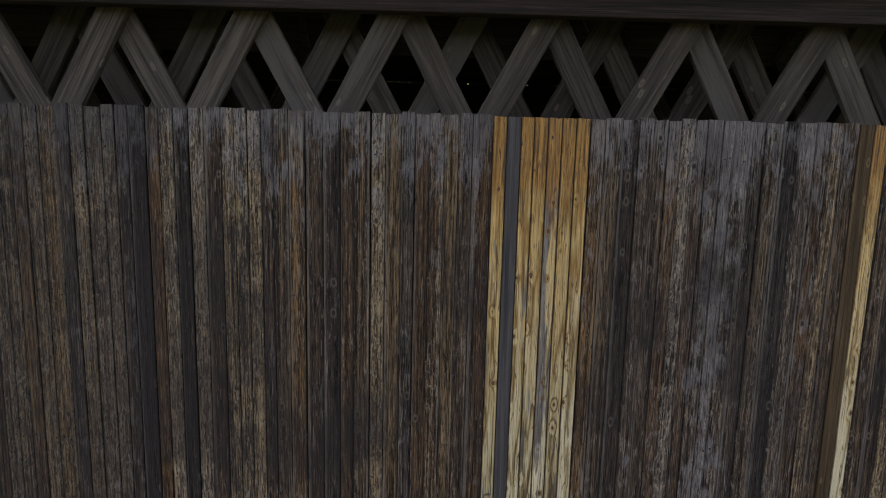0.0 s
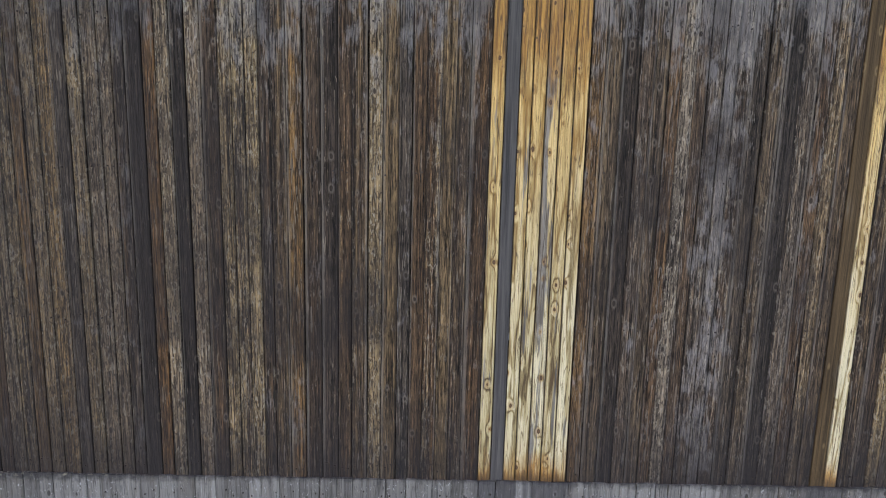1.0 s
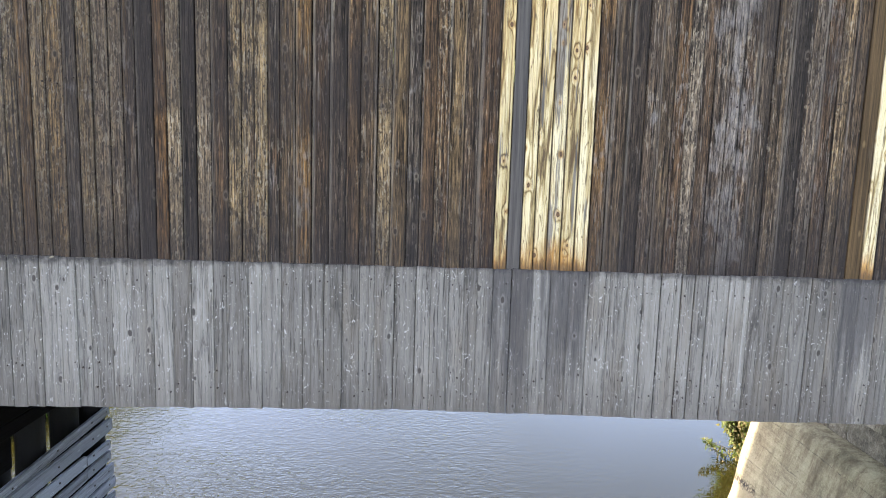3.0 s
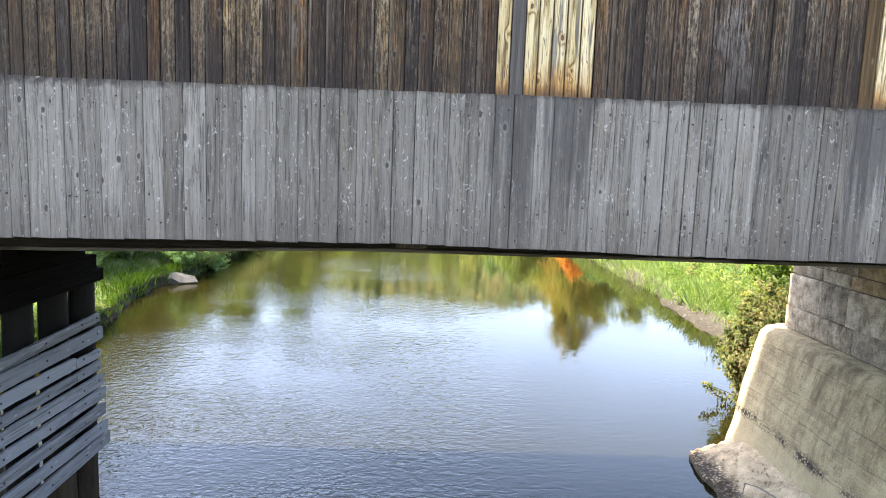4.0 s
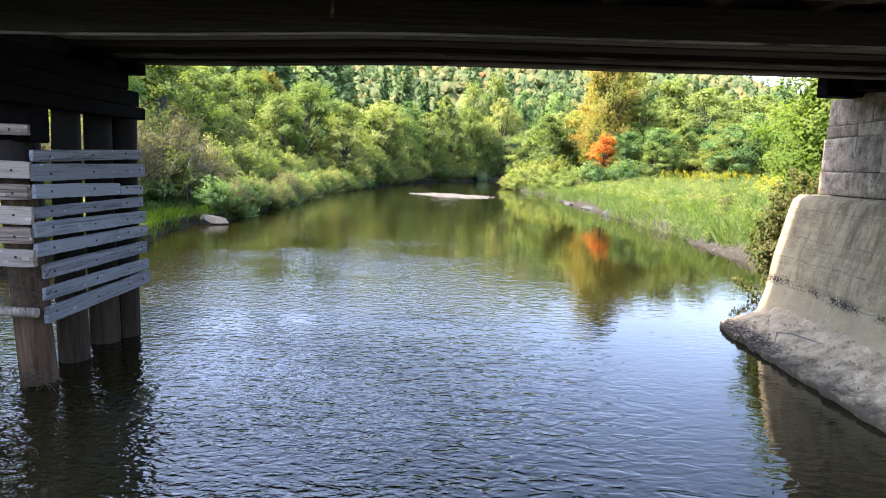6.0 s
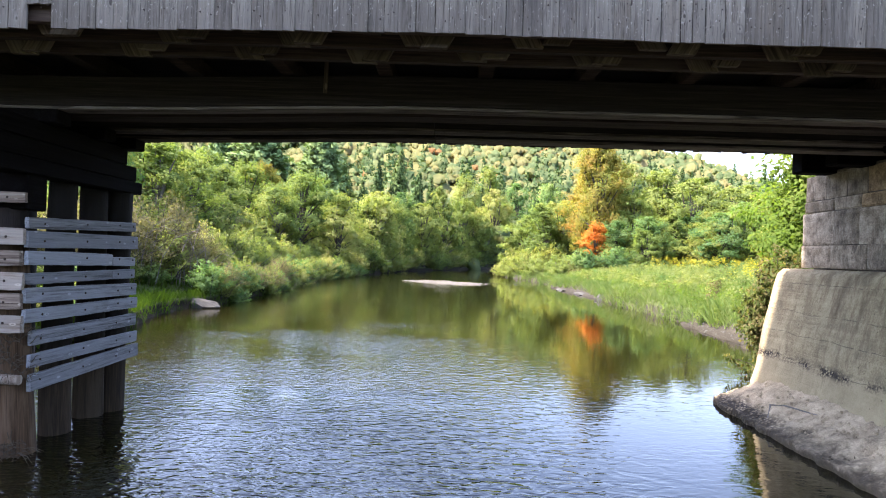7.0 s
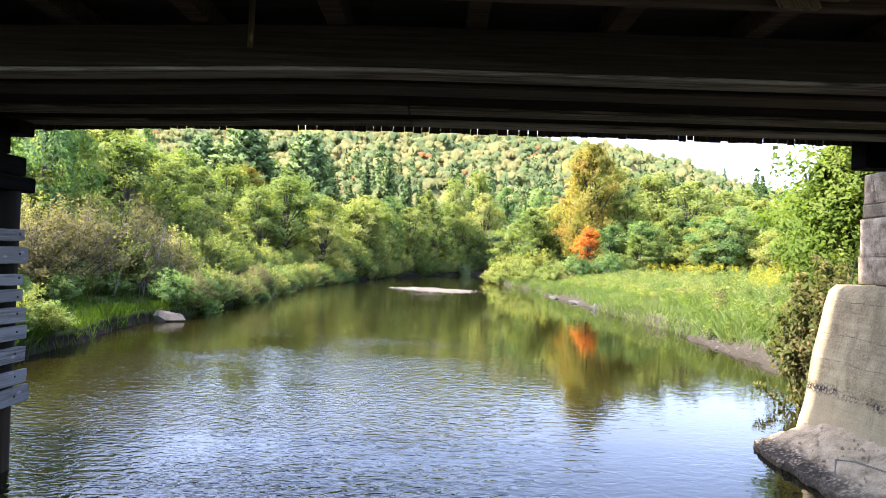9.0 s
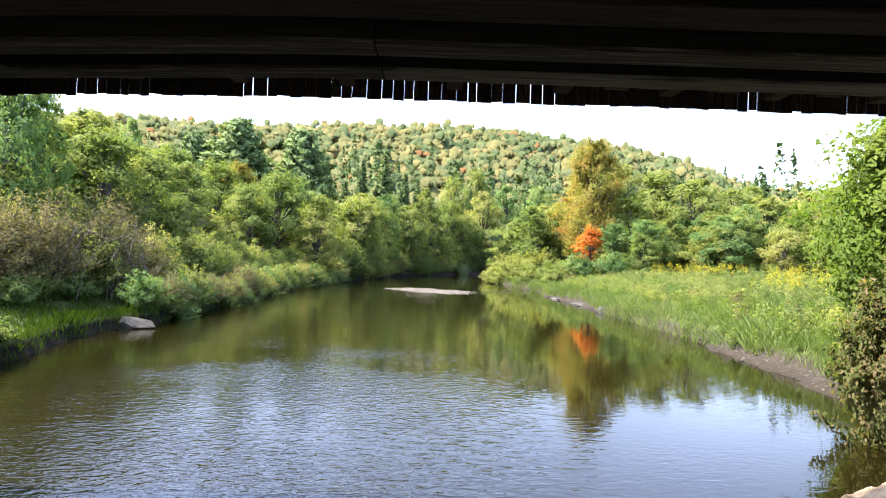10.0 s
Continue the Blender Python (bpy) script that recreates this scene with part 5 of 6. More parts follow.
def crown_points(g, h, w, base, lobes, per):
    """Clumps of leaves set on boughs inside an egg: points in the clumps, their facing, and the boughs' middles."""
    pts, nrm, boughs = [], [], []
    for k in range(lobes):
        u = (k + g.uniform(0, 1)) / lobes
        a = k * 2.4 + g.uniform(-0.5, 0.5)
        wide = math.sin(math.pi * min(0.97, 0.16 + 0.80 * u)) ** 0.75
        r = w / 2 * wide * g.uniform(0.2, 0.80)
        c = np.array([r * math.cos(a), r * math.sin(a), base + (h - base) * (0.08 + 0.80 * u)])
        big = w * g.uniform(0.12, 0.22) * (0.65 + 0.5 * wide)
        boughs.append(c)
        for j in range(int(g.integers(7, 12))):
            d = g.normal(size=3)
            d[2] = abs(d[2]) - 0.3
            d /= np.linalg.norm(d)
            m = c + d * big * g.uniform(0.35, 1.05) * np.array([1, 1, 0.9])
            rad = big * g.uniform(0.25, 0.62) * np.array([1, 1, g.uniform(0.6, 1.0)])
            e = g.normal(size=(per, 3))
            e /= np.linalg.norm(e, axis=1, keepdims=True)
            e[:, 2] = np.where(e[:, 2] < -0.75, -e[:, 2], e[:, 2])
            far = (0.30 + 0.80 * g.uniform(0, 1, per) ** 0.7) * np.where(g.uniform(0, 1, per) < 0.14, g.uniform(1.1, 1.7, per), 1.0)
            pts.append(m + e * far[:, None] * rad)
            nrm.append(e * 0.6 + d * 0.5 + np.array([0, 0, 0.35]))
    return np.concatenate(pts), np.concatenate(nrm), boughs


def shrub_points(g, h, w, stems, per):
    """Points along many arching shoots that spring from one foot; and the shoots' tips."""
    pts, nrm, mids = [], [], []
    for k in range(stems):
        a = k * 2.4 + g.uniform(-0.6, 0.6)
        out = w / 2 * math.sqrt(g.uniform(0.02, 1.0)) * g.uniform(0.8, 1.15)
        top = h * (1.0 - 0.55 * (2 * out / w) ** 2) * g.uniform(0.6, 1.12)
        t = np.sqrt(g.uniform(0.03, 1.0, per))
        bend = g.uniform(1.0, 1.8)
        d = np.array([math.cos(a), math.sin(a), 0])
        p = d * out * (t ** bend)[:, None] + np.array([0, 0, 1]) * (top * t ** 0.85)[:, None]
        p += g.normal(size=(per, 3)) * np.array([0.055, 0.055, 0.035]) * w * (1.15 - 0.75 * t)[:, None]
        pts.append(p)
        nrm.append(np.tile(d * (out * 1.6 / w) + np.array([0, 0, 0.75]), (per, 1)) + g.normal(size=(per, 3)) * 0.3)
        mids.append(p[np.argmax(t)])
    return np.concatenate(pts), np.concatenate(nrm), mids


def tree_kind(name, h, w, base, lobes, per, leaf, mat, seed, label, category="tree", stems=1, trunk=0.035, quads=False):
    """One broadleaf tree or shrub, foot at the origin."""
    g = np.random.default_rng(seed)
    if category == "shrub":
        pts, nrm, boughs = shrub_points(g, h, w, int(lobes * 1.2), int(per * 1.2))
        leaf *= 0.80
    else:
        pts, nrm, boughs = crown_points(g, h, w, base, lobes, per)
    keep = pts[:, 2] > 0.05
    pts, nrm = pts[keep], nrm[keep]
    whole = (pts - np.array([0, 0, (h + base) / 2])) / np.array([w / 2, w / 2, (h - base) / 2])
    face = nrm * 0.75 + whole * 0.6 + np.array([0, 0, 0.25])
    v, f = leaves(pts, leaf, g, 1.3, face, 0.75, not quads)
    shade = soft(face, 4 if quads else 3, g)
    tree = thing(name, (0, 0, 0), label, category)
    part("crown", fast_mesh("crown", v, f, mat, shade=shade), tree)
    paths = []
    r0 = h * trunk
    for s in range(stems):
        off = Vector((g.normal() * 0.06 * w, g.normal() * 0.06 * w, 0)) if stems > 1 else Vector((0, 0, 0))
        top = Vector((g.normal() * 0.05 * w, g.normal() * 0.05 * w, h * 0.80)) + off * 5
        r = r0 / (stems ** 0.6)
        paths.append([(off + Vector((0, 0, -0.3)), r * 1.25), (off * 1.5 + top * 0.3, r * 0.85), (off * 2 + top * 0.6, r * 0.5), (top, r * 0.12)])
    for c in boughs[::2] if category == "shrub" else boughs:
        c = Vector(c)
        z0 = max(h * 0.06, c.z * 0.55)
        a = Vector((0, 0, z0))
        paths.append([(a, r0 * 0.38), (a.lerp(c, 0.5) + Vector((0, 0, 0.08 * h * 0.3)), r0 * 0.22), (c, r0 * 0.06)])
    v, f = tubes(paths, 4)
    part("trunk", fast_mesh("trunk", v, f, BARK, True), tree)
    return tree


def conifer_kind(name, h, w, seed, mat, label, pine=False):
    g = np.random.default_rng(seed)
    pts, nrm, paths = [], [], [[((0, 0, -0.3), h * 0.016), ((0, 0, h * 0.5), h * 0.010), ((0, 0, h), 0.01)]]
    levels = int(h * (1.7 if pine else 2.3))
    for k in range(levels):
        u = (k + 0.5) / levels
        z = h * (0.10 + 0.90 * u)
        reach = w / 2 * (1 - u) ** (0.42 if pine else 0.85) * g.uniform(0.8, 1.12) + 0.12
        n = 9
        for j in range(n):
            a = 6.283 * (j + g.uniform(-0.3, 0.3)) / n + k * 1.1
            L = reach * g.uniform(0.65, 1.1)
            droop = (0.32 if pine else -0.28) * L
            d = np.array([math.cos(a), math.sin(a), 0])
            m = max(12, int((46 if pine else 40) * L))
            t = g.uniform(0.15, 1, m)[:, None]
            p = np.array([0, 0, z]) + d * L * t + np.array([0, 0, droop]) * t ** 2
            p += g.normal(size=(m, 3)) * np.array([0.16, 0.16, 0.10]) * (0.4 + L * 0.22)
            pts.append(p)
            nrm.append(np.tile([0, 0, 0.6], (m, 1)) + d * 0.7)
            if k % 2 == 0:
                paths.append([((0, 0, z), h * 0.004), (tuple(np.array([0, 0, z]) + d * L * 0.9 + np.array([0, 0, droop * 0.8])), 0.008)])
    face = np.concatenate(nrm)
    v, f = leaves(np.concatenate(pts), 0.30 if pine else 0.22, g, 1.8, face, 0.7, True)
    tree = thing(name, (0, 0, 0), label, "tree")
    part("crown", fast_mesh("crown", v, f, mat, shade=soft(face, 3, g)), tree)
    v, f = tubes(paths, 4)
    part("trunk", fast_mesh("trunk", v, f, BARK, True), tree)
    return tree


KINDS = {}
FIRST = {}


def plant(kind, x, y, h, w, turn=0.0, group="", sink=0.08):
    """Sets a tree of a kind at a place, stretched to its own height and width."""
    ob, kh, kw = KINDS[kind]
    m = pose(x, y, float(height(x, y)) - sink, random.uniform(-3, 3), random.uniform(-3, 3), turn or random.uniform(0, 360)) @ Matrix.Diagonal((w / kw, w / kw, h / kh, 1))
    if kind not in FIRST:
        FIRST[kind] = True
        ob.matrix_basis = m
        t = ob
    else:
        t = copy_thing(ob, Matrix.Identity(4))
        t.matrix_basis = m
    if group:
        t["group"] = group
    return t


def kind(key, ob, h, w):
    KINDS[key] = (ob, h, w)


kind("lime", tree_kind("lime_tree", 10, 7, 1.2, 22, 60, 0.17, LEAF_LIME, 11, "yellow-green leafy riverside tree"), 10, 7)
kind("lime2", tree_kind("poplar_tree", 11, 6, 1.6, 24, 56, 0.165, LEAF_LIME, 12, "tall light green tree with loose crown"), 11, 6)
kind("green", tree_kind("ash_tree", 10, 7.5, 1.0, 22, 60, 0.17, LEAF_GREEN, 13, "mid-green broadleaf tree in full leaf"), 10, 7.5)
kind("green2", tree_kind("alder_tree", 8, 6, 0.5, 20, 60, 0.15, LEAF_GREEN, 14, "rounded green tree at the water's edge"), 8, 6)
kind("deep", tree_kind("elm_tree", 9, 6.5, 0.8, 20, 58, 0.165, LEAF_DEEP, 15, "deep green shaded broadleaf tree"), 9, 6.5)
kind("gold", tree_kind("turning_maple_tree", 13, 8.5, 0.9, 40, 80, 0.165, LEAF_GOLD, 16, "tall maple turning gold and green"), 13, 8.5)
kind("flame", tree_kind("young_maple_tree", 5, 3, 1.0, 14, 40, 0.13, LEAF_RED, 17, "small maple with flaming orange leaves"), 5, 3)
kind("bush", tree_kind("willow_shrub", 3, 3.4, 0.15, 56, 64, 0.14, LEAF_GREEN, 18, "dense green willow shrub on the bank", "shrub", 6, 0.02), 3, 3.4)
kind("bush2", tree_kind("dogwood_shrub", 2.6, 3.2, 0.1, 56, 62, 0.14, LEAF_LIME, 19, "light green shrub on the bank", "shrub", 6, 0.02), 2.6, 3.2)
kind("dusty", tree_kind("brown_shrub", 2.8, 3.4, 0.1, 70, 60, 0.085, LEAF_DUSTY, 20, "dusty olive-brown shrub with bare twigs", "shrub", 9, 0.018), 2.8, 3.4)
kind("dark_bush", tree_kind("alder_shrub", 2.4, 3.2, 0.05, 54, 62, 0.14, LEAF_DEEP, 22, "dark green shrub overhanging the water", "shrub", 6, 0.02), 2.4, 3.2)
kind("near", tree_kind("box_elder_tree", 6.5, 5.5, 0.6, 54, 84, 0.13, LEAF_BRIGHT, 23, "bright green tree with large leaves beside the abutment", quads=True), 6.5, 5.5)
kind("vine", tree_kind("hanging_vine_shrub", 3.0, 2.4, 0.05, 110, 150, 0.10, LEAF_RUST, 24, "browning vine tangle hanging beside the abutment", "shrub", 7, 0.016, True), 3.0, 2.4)
kind("far_green", tree_kind("hillside_tree", 10, 8, 0.5, 16, 42, 0.23, LEAF_GREEN, 27, "green broadleaf tree among the woods"), 10, 8)
kind("far_lime", tree_kind("hillside_birch_tree", 10, 8, 0.5, 16, 42, 0.23, LEAF_LIME, 28, "yellow-green broadleaf tree among the woods"), 10, 8)
kind("spruce", conifer_kind("spruce_tree", 14, 5, 25, NEEDLE, "dark pointed spruce on the hillside"), 14, 5)
kind("pine", conifer_kind("white_pine_tree", 16, 9, 26, PINE, "broad soft-needled white pine", True), 16, 9)

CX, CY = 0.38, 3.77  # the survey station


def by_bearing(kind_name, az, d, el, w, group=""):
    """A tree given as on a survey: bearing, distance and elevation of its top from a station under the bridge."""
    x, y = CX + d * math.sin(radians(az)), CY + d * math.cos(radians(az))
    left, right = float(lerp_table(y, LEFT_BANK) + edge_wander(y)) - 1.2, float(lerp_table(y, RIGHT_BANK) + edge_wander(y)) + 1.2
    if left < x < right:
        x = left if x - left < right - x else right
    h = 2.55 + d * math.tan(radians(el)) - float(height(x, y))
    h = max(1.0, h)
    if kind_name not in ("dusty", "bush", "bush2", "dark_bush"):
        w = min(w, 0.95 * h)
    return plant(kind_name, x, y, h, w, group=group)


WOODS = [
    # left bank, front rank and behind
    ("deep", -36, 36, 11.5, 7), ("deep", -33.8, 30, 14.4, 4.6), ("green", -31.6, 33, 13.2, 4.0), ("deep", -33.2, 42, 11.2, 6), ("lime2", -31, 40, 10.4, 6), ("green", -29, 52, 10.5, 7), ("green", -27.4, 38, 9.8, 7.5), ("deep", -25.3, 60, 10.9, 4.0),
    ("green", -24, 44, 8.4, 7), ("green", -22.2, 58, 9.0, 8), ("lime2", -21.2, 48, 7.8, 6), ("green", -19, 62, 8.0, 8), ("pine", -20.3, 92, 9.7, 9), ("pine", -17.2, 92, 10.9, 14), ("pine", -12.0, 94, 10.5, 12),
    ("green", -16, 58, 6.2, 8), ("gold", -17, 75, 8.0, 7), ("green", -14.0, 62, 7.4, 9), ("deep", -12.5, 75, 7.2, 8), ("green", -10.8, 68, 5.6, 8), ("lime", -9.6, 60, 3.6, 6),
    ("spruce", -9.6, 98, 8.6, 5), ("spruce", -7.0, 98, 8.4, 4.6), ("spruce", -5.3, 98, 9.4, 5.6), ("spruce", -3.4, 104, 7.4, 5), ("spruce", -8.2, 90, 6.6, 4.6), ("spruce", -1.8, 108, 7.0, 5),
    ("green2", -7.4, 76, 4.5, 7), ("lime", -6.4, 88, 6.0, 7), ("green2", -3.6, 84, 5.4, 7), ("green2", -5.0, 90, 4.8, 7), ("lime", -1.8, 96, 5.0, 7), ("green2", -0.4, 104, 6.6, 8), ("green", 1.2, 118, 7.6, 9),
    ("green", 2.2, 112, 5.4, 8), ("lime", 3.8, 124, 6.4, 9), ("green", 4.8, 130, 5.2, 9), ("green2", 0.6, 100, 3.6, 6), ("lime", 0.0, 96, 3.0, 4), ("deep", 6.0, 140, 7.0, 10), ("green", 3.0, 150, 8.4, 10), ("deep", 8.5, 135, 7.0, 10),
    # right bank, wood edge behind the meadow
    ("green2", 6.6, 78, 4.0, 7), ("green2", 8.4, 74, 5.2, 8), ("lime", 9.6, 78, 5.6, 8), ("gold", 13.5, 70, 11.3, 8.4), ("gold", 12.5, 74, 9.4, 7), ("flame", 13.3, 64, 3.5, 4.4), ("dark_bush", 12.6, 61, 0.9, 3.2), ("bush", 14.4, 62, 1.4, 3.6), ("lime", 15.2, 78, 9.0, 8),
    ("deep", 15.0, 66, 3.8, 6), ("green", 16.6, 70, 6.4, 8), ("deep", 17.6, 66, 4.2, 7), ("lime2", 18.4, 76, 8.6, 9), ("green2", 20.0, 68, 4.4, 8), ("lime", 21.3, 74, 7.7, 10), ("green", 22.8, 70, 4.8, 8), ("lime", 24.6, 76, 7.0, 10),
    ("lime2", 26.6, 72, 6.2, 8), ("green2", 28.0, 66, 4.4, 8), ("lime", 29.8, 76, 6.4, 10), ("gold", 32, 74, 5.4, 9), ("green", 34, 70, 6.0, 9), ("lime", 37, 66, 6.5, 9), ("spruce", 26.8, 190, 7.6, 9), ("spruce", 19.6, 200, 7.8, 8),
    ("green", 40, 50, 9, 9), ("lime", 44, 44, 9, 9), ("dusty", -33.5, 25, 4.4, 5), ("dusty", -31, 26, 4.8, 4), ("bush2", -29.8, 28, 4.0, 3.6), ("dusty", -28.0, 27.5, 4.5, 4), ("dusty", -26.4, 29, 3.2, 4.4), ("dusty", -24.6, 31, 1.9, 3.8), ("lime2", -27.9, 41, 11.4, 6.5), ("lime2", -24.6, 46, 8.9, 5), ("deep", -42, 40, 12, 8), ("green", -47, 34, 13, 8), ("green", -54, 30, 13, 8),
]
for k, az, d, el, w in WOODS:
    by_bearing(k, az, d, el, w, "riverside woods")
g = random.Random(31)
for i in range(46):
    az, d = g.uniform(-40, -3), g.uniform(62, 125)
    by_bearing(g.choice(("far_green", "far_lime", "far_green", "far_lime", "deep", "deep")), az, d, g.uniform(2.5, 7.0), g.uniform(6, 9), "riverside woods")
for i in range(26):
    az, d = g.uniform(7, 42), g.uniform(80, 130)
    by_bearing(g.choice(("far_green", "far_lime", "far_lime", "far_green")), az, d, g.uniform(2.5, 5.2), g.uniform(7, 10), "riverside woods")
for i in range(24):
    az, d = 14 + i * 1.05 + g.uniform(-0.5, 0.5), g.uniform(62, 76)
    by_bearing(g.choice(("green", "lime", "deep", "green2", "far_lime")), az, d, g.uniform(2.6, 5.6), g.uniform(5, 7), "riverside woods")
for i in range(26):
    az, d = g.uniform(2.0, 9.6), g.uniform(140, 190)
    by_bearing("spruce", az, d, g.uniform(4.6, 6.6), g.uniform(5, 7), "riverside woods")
# shrubs along the left bank, three ranks deep
for i in range(46):
    y = 26.6 + i * 0.92 + g.uniform(-0.3, 0.3)
    x = float(lerp_table(y, LEFT_BANK)) - g.uniform(-0.25, 0.4)
    hh = g.uniform(1.0, 1.9)
    plant(g.choice(("dark_bush", "bush", "dusty", "dusty") if y < 42 else ("dark_bush", "bush", "bush2")), x, y, hh, hh * g.uniform(1.2, 1.6), group="bank shrubs")
for i in range(36):
    y = 20.5 + i * 1.35 + g.uniform(-0.4, 0.4)
    x = float(lerp_table(y, LEFT_BANK)) - g.uniform(2.2, 3.4) - (1.0 if y < 26 else 0)
    hh = g.uniform(2.0, 3.0)
    plant(g.choice(("dusty", "dusty", "bush", "bush2") if y < 36 else ("bush", "bush2", "bush2")), x, y, hh, hh * g.uniform(1.0, 1.3), group="bank shrubs")
for i in range(34):
    y = 13 + i * 1.7
    x = float(lerp_table(y, LEFT_BANK)) - g.uniform(5.0, 8.5)
    hh = g.uniform(3.0, 4.6)
    plant(g.choice(("bush", "bush2", "green2", "lime", "dusty")), x, y, hh, hh * g.uniform(0.9, 1.2), group="bank shrubs")
for i in range(20):
    y = 14.0 + i * 0.62
    plant(g.choice(("bush", "dark_bush", "dark_bush")), float(lerp_table(y, LEFT_BANK)) - (g.uniform(0.1, 0.9) if y < 18.5 else g.uniform(2.0, 3.4)), y, g.uniform(0.6, 1.3), g.uniform(1.2, 1.9), group="bank shrubs")
for i in range(70):
    y = 21.5 + i * 0.68 + g.uniform(-0.3, 0.3)
    x = float(lerp_table(y, LEFT_BANK) + edge_wander(y)) + g.uniform(-0.25, 0.25)
    if y > 27.2:
        plant(g.choice(("dark_bush", "bush", "bush2", "dusty", "dark_bush")), x, y, g.uniform(0.6, 1.5), g.uniform(1.1, 1.9), group="bank shrubs", sink=0.25)
# far bank round the bend, and the right bank's shrubs
for i in range(52):
    y = 68 + i * 1.2
    x = float(lerp_table(y, LEFT_BANK)) - g.uniform(-0.2, 2.0)
    plant(g.choice(("bush", "bush2", "bush2")), x, y, g.uniform(2.2, 4.2), g.uniform(3.0, 4.8), group="bank shrubs")
for x, y, h, w, k in ((10.6, 60, 1.8, 3, "bush2"), (11, 64, 2.4, 3.6, "bush"), (9.4, 68, 2.2, 3.4, "bush2"), (8.8, 74, 3.0, 4.4, "bush"), (8.6, 79, 3.2, 4.5, "bush2"), (11, 72, 3.5, 5, "bush"), (13, 64, 2.6, 4, "dark_bush"), (16, 62, 2.6, 4, "dark_bush"), (9.9, 85, 3.2, 4.5, "dark_bush"), (7.5, 75.5, 1.8, 3.2, "bush2"), (7.0, 79.5, 2.0, 3.2, "bush"), (7.1, 82.5, 2.2, 3.4, "bush2"), (8.2, 87.5, 2.6, 3.6, "bush2"), (9.6, 66.5, 1.4, 2.6, "bush")):
    plant(k, x, y, h, w, group="bank shrubs")
def dead_bush(x, y, n, tall, seed, label):
    """Pale leafless shoots arching up and over out of a shrub."""
    g = random.Random(seed)
    z0 = float(height(x, y))
    paths = []
    for k in range(n):
        a, reach, top = g.uniform(0, 6.283), g.uniform(0.8, 2.3), tall * g.uniform(0.40, 0.95)
        foot = Vector((x + g.uniform(-0.7, 0.7), y + g.uniform(-0.7, 0.7), z0))
        d = Vector((math.cos(a), math.sin(a), 0)) * reach
        pts = [foot + d * u ** 1.6 + Vector((g.uniform(-0.05, 0.05), g.uniform(-0.05, 0.05), top * math.sin(u * 2.1))) for u in (0, 0.25, 0.5, 0.75, 1.0)]
        paths.append([(p, 0.016 * (1.1 - i / 5)) for i, p in enumerate(pts)])
        for m in (1, 2, 3, 3):
            e = pts[m] + Vector((g.uniform(-0.35, 0.35), g.uniform(-0.35, 0.35), g.uniform(0.0, 0.4)))
            paths.append([(pts[m], 0.006), (pts[m].lerp(e, 0.5) + Vector((0, 0, 0.04)), 0.005), (e, 0.003)])
    v, f = tubes(paths, 4)
    thing("dead_bush", (0, 0, 0), label, "dead bush", data=fast_mesh("dead_bush", v, f, TWIG, True))


dead_bush(-11.0, 27.6, 11, 2.7, 3, "pale leafless bush arching out of the bank shrubs")
dead_bush(-12.0, 25.2, 12, 3.0, 4, "grey leafless bush standing among olive shrubs")
dead_bush(-10.6, 31.0, 10, 1.5, 5, "small pale dead bush hanging over the bank")
plant("near", 10.4, 17.2, 5.5, 4.6, 40)
plant("near", 12.8, 19.0, 6.4, 5.0, 120)
plant("near", 11.7, 19.8, 5.9, 4.2, 250)
plant("bush", 9.6, 16.4, 2.6, 2.6)
plant("bush2", 8.9, 14.8, 2.3, 2.2)
plant("vine", 7.05, 13.3, 3.1, 1.9, 30, sink=0.0)
plant("vine", 7.0, 12.85, 2.5, 1.1, 120, sink=0.0)
plant("vine", 7.9, 14.1, 2.8, 2.2, 200, sink=0.0)
plant("vine", 7.15, 12.5, 2.4, 1.1, 300, sink=0.0)

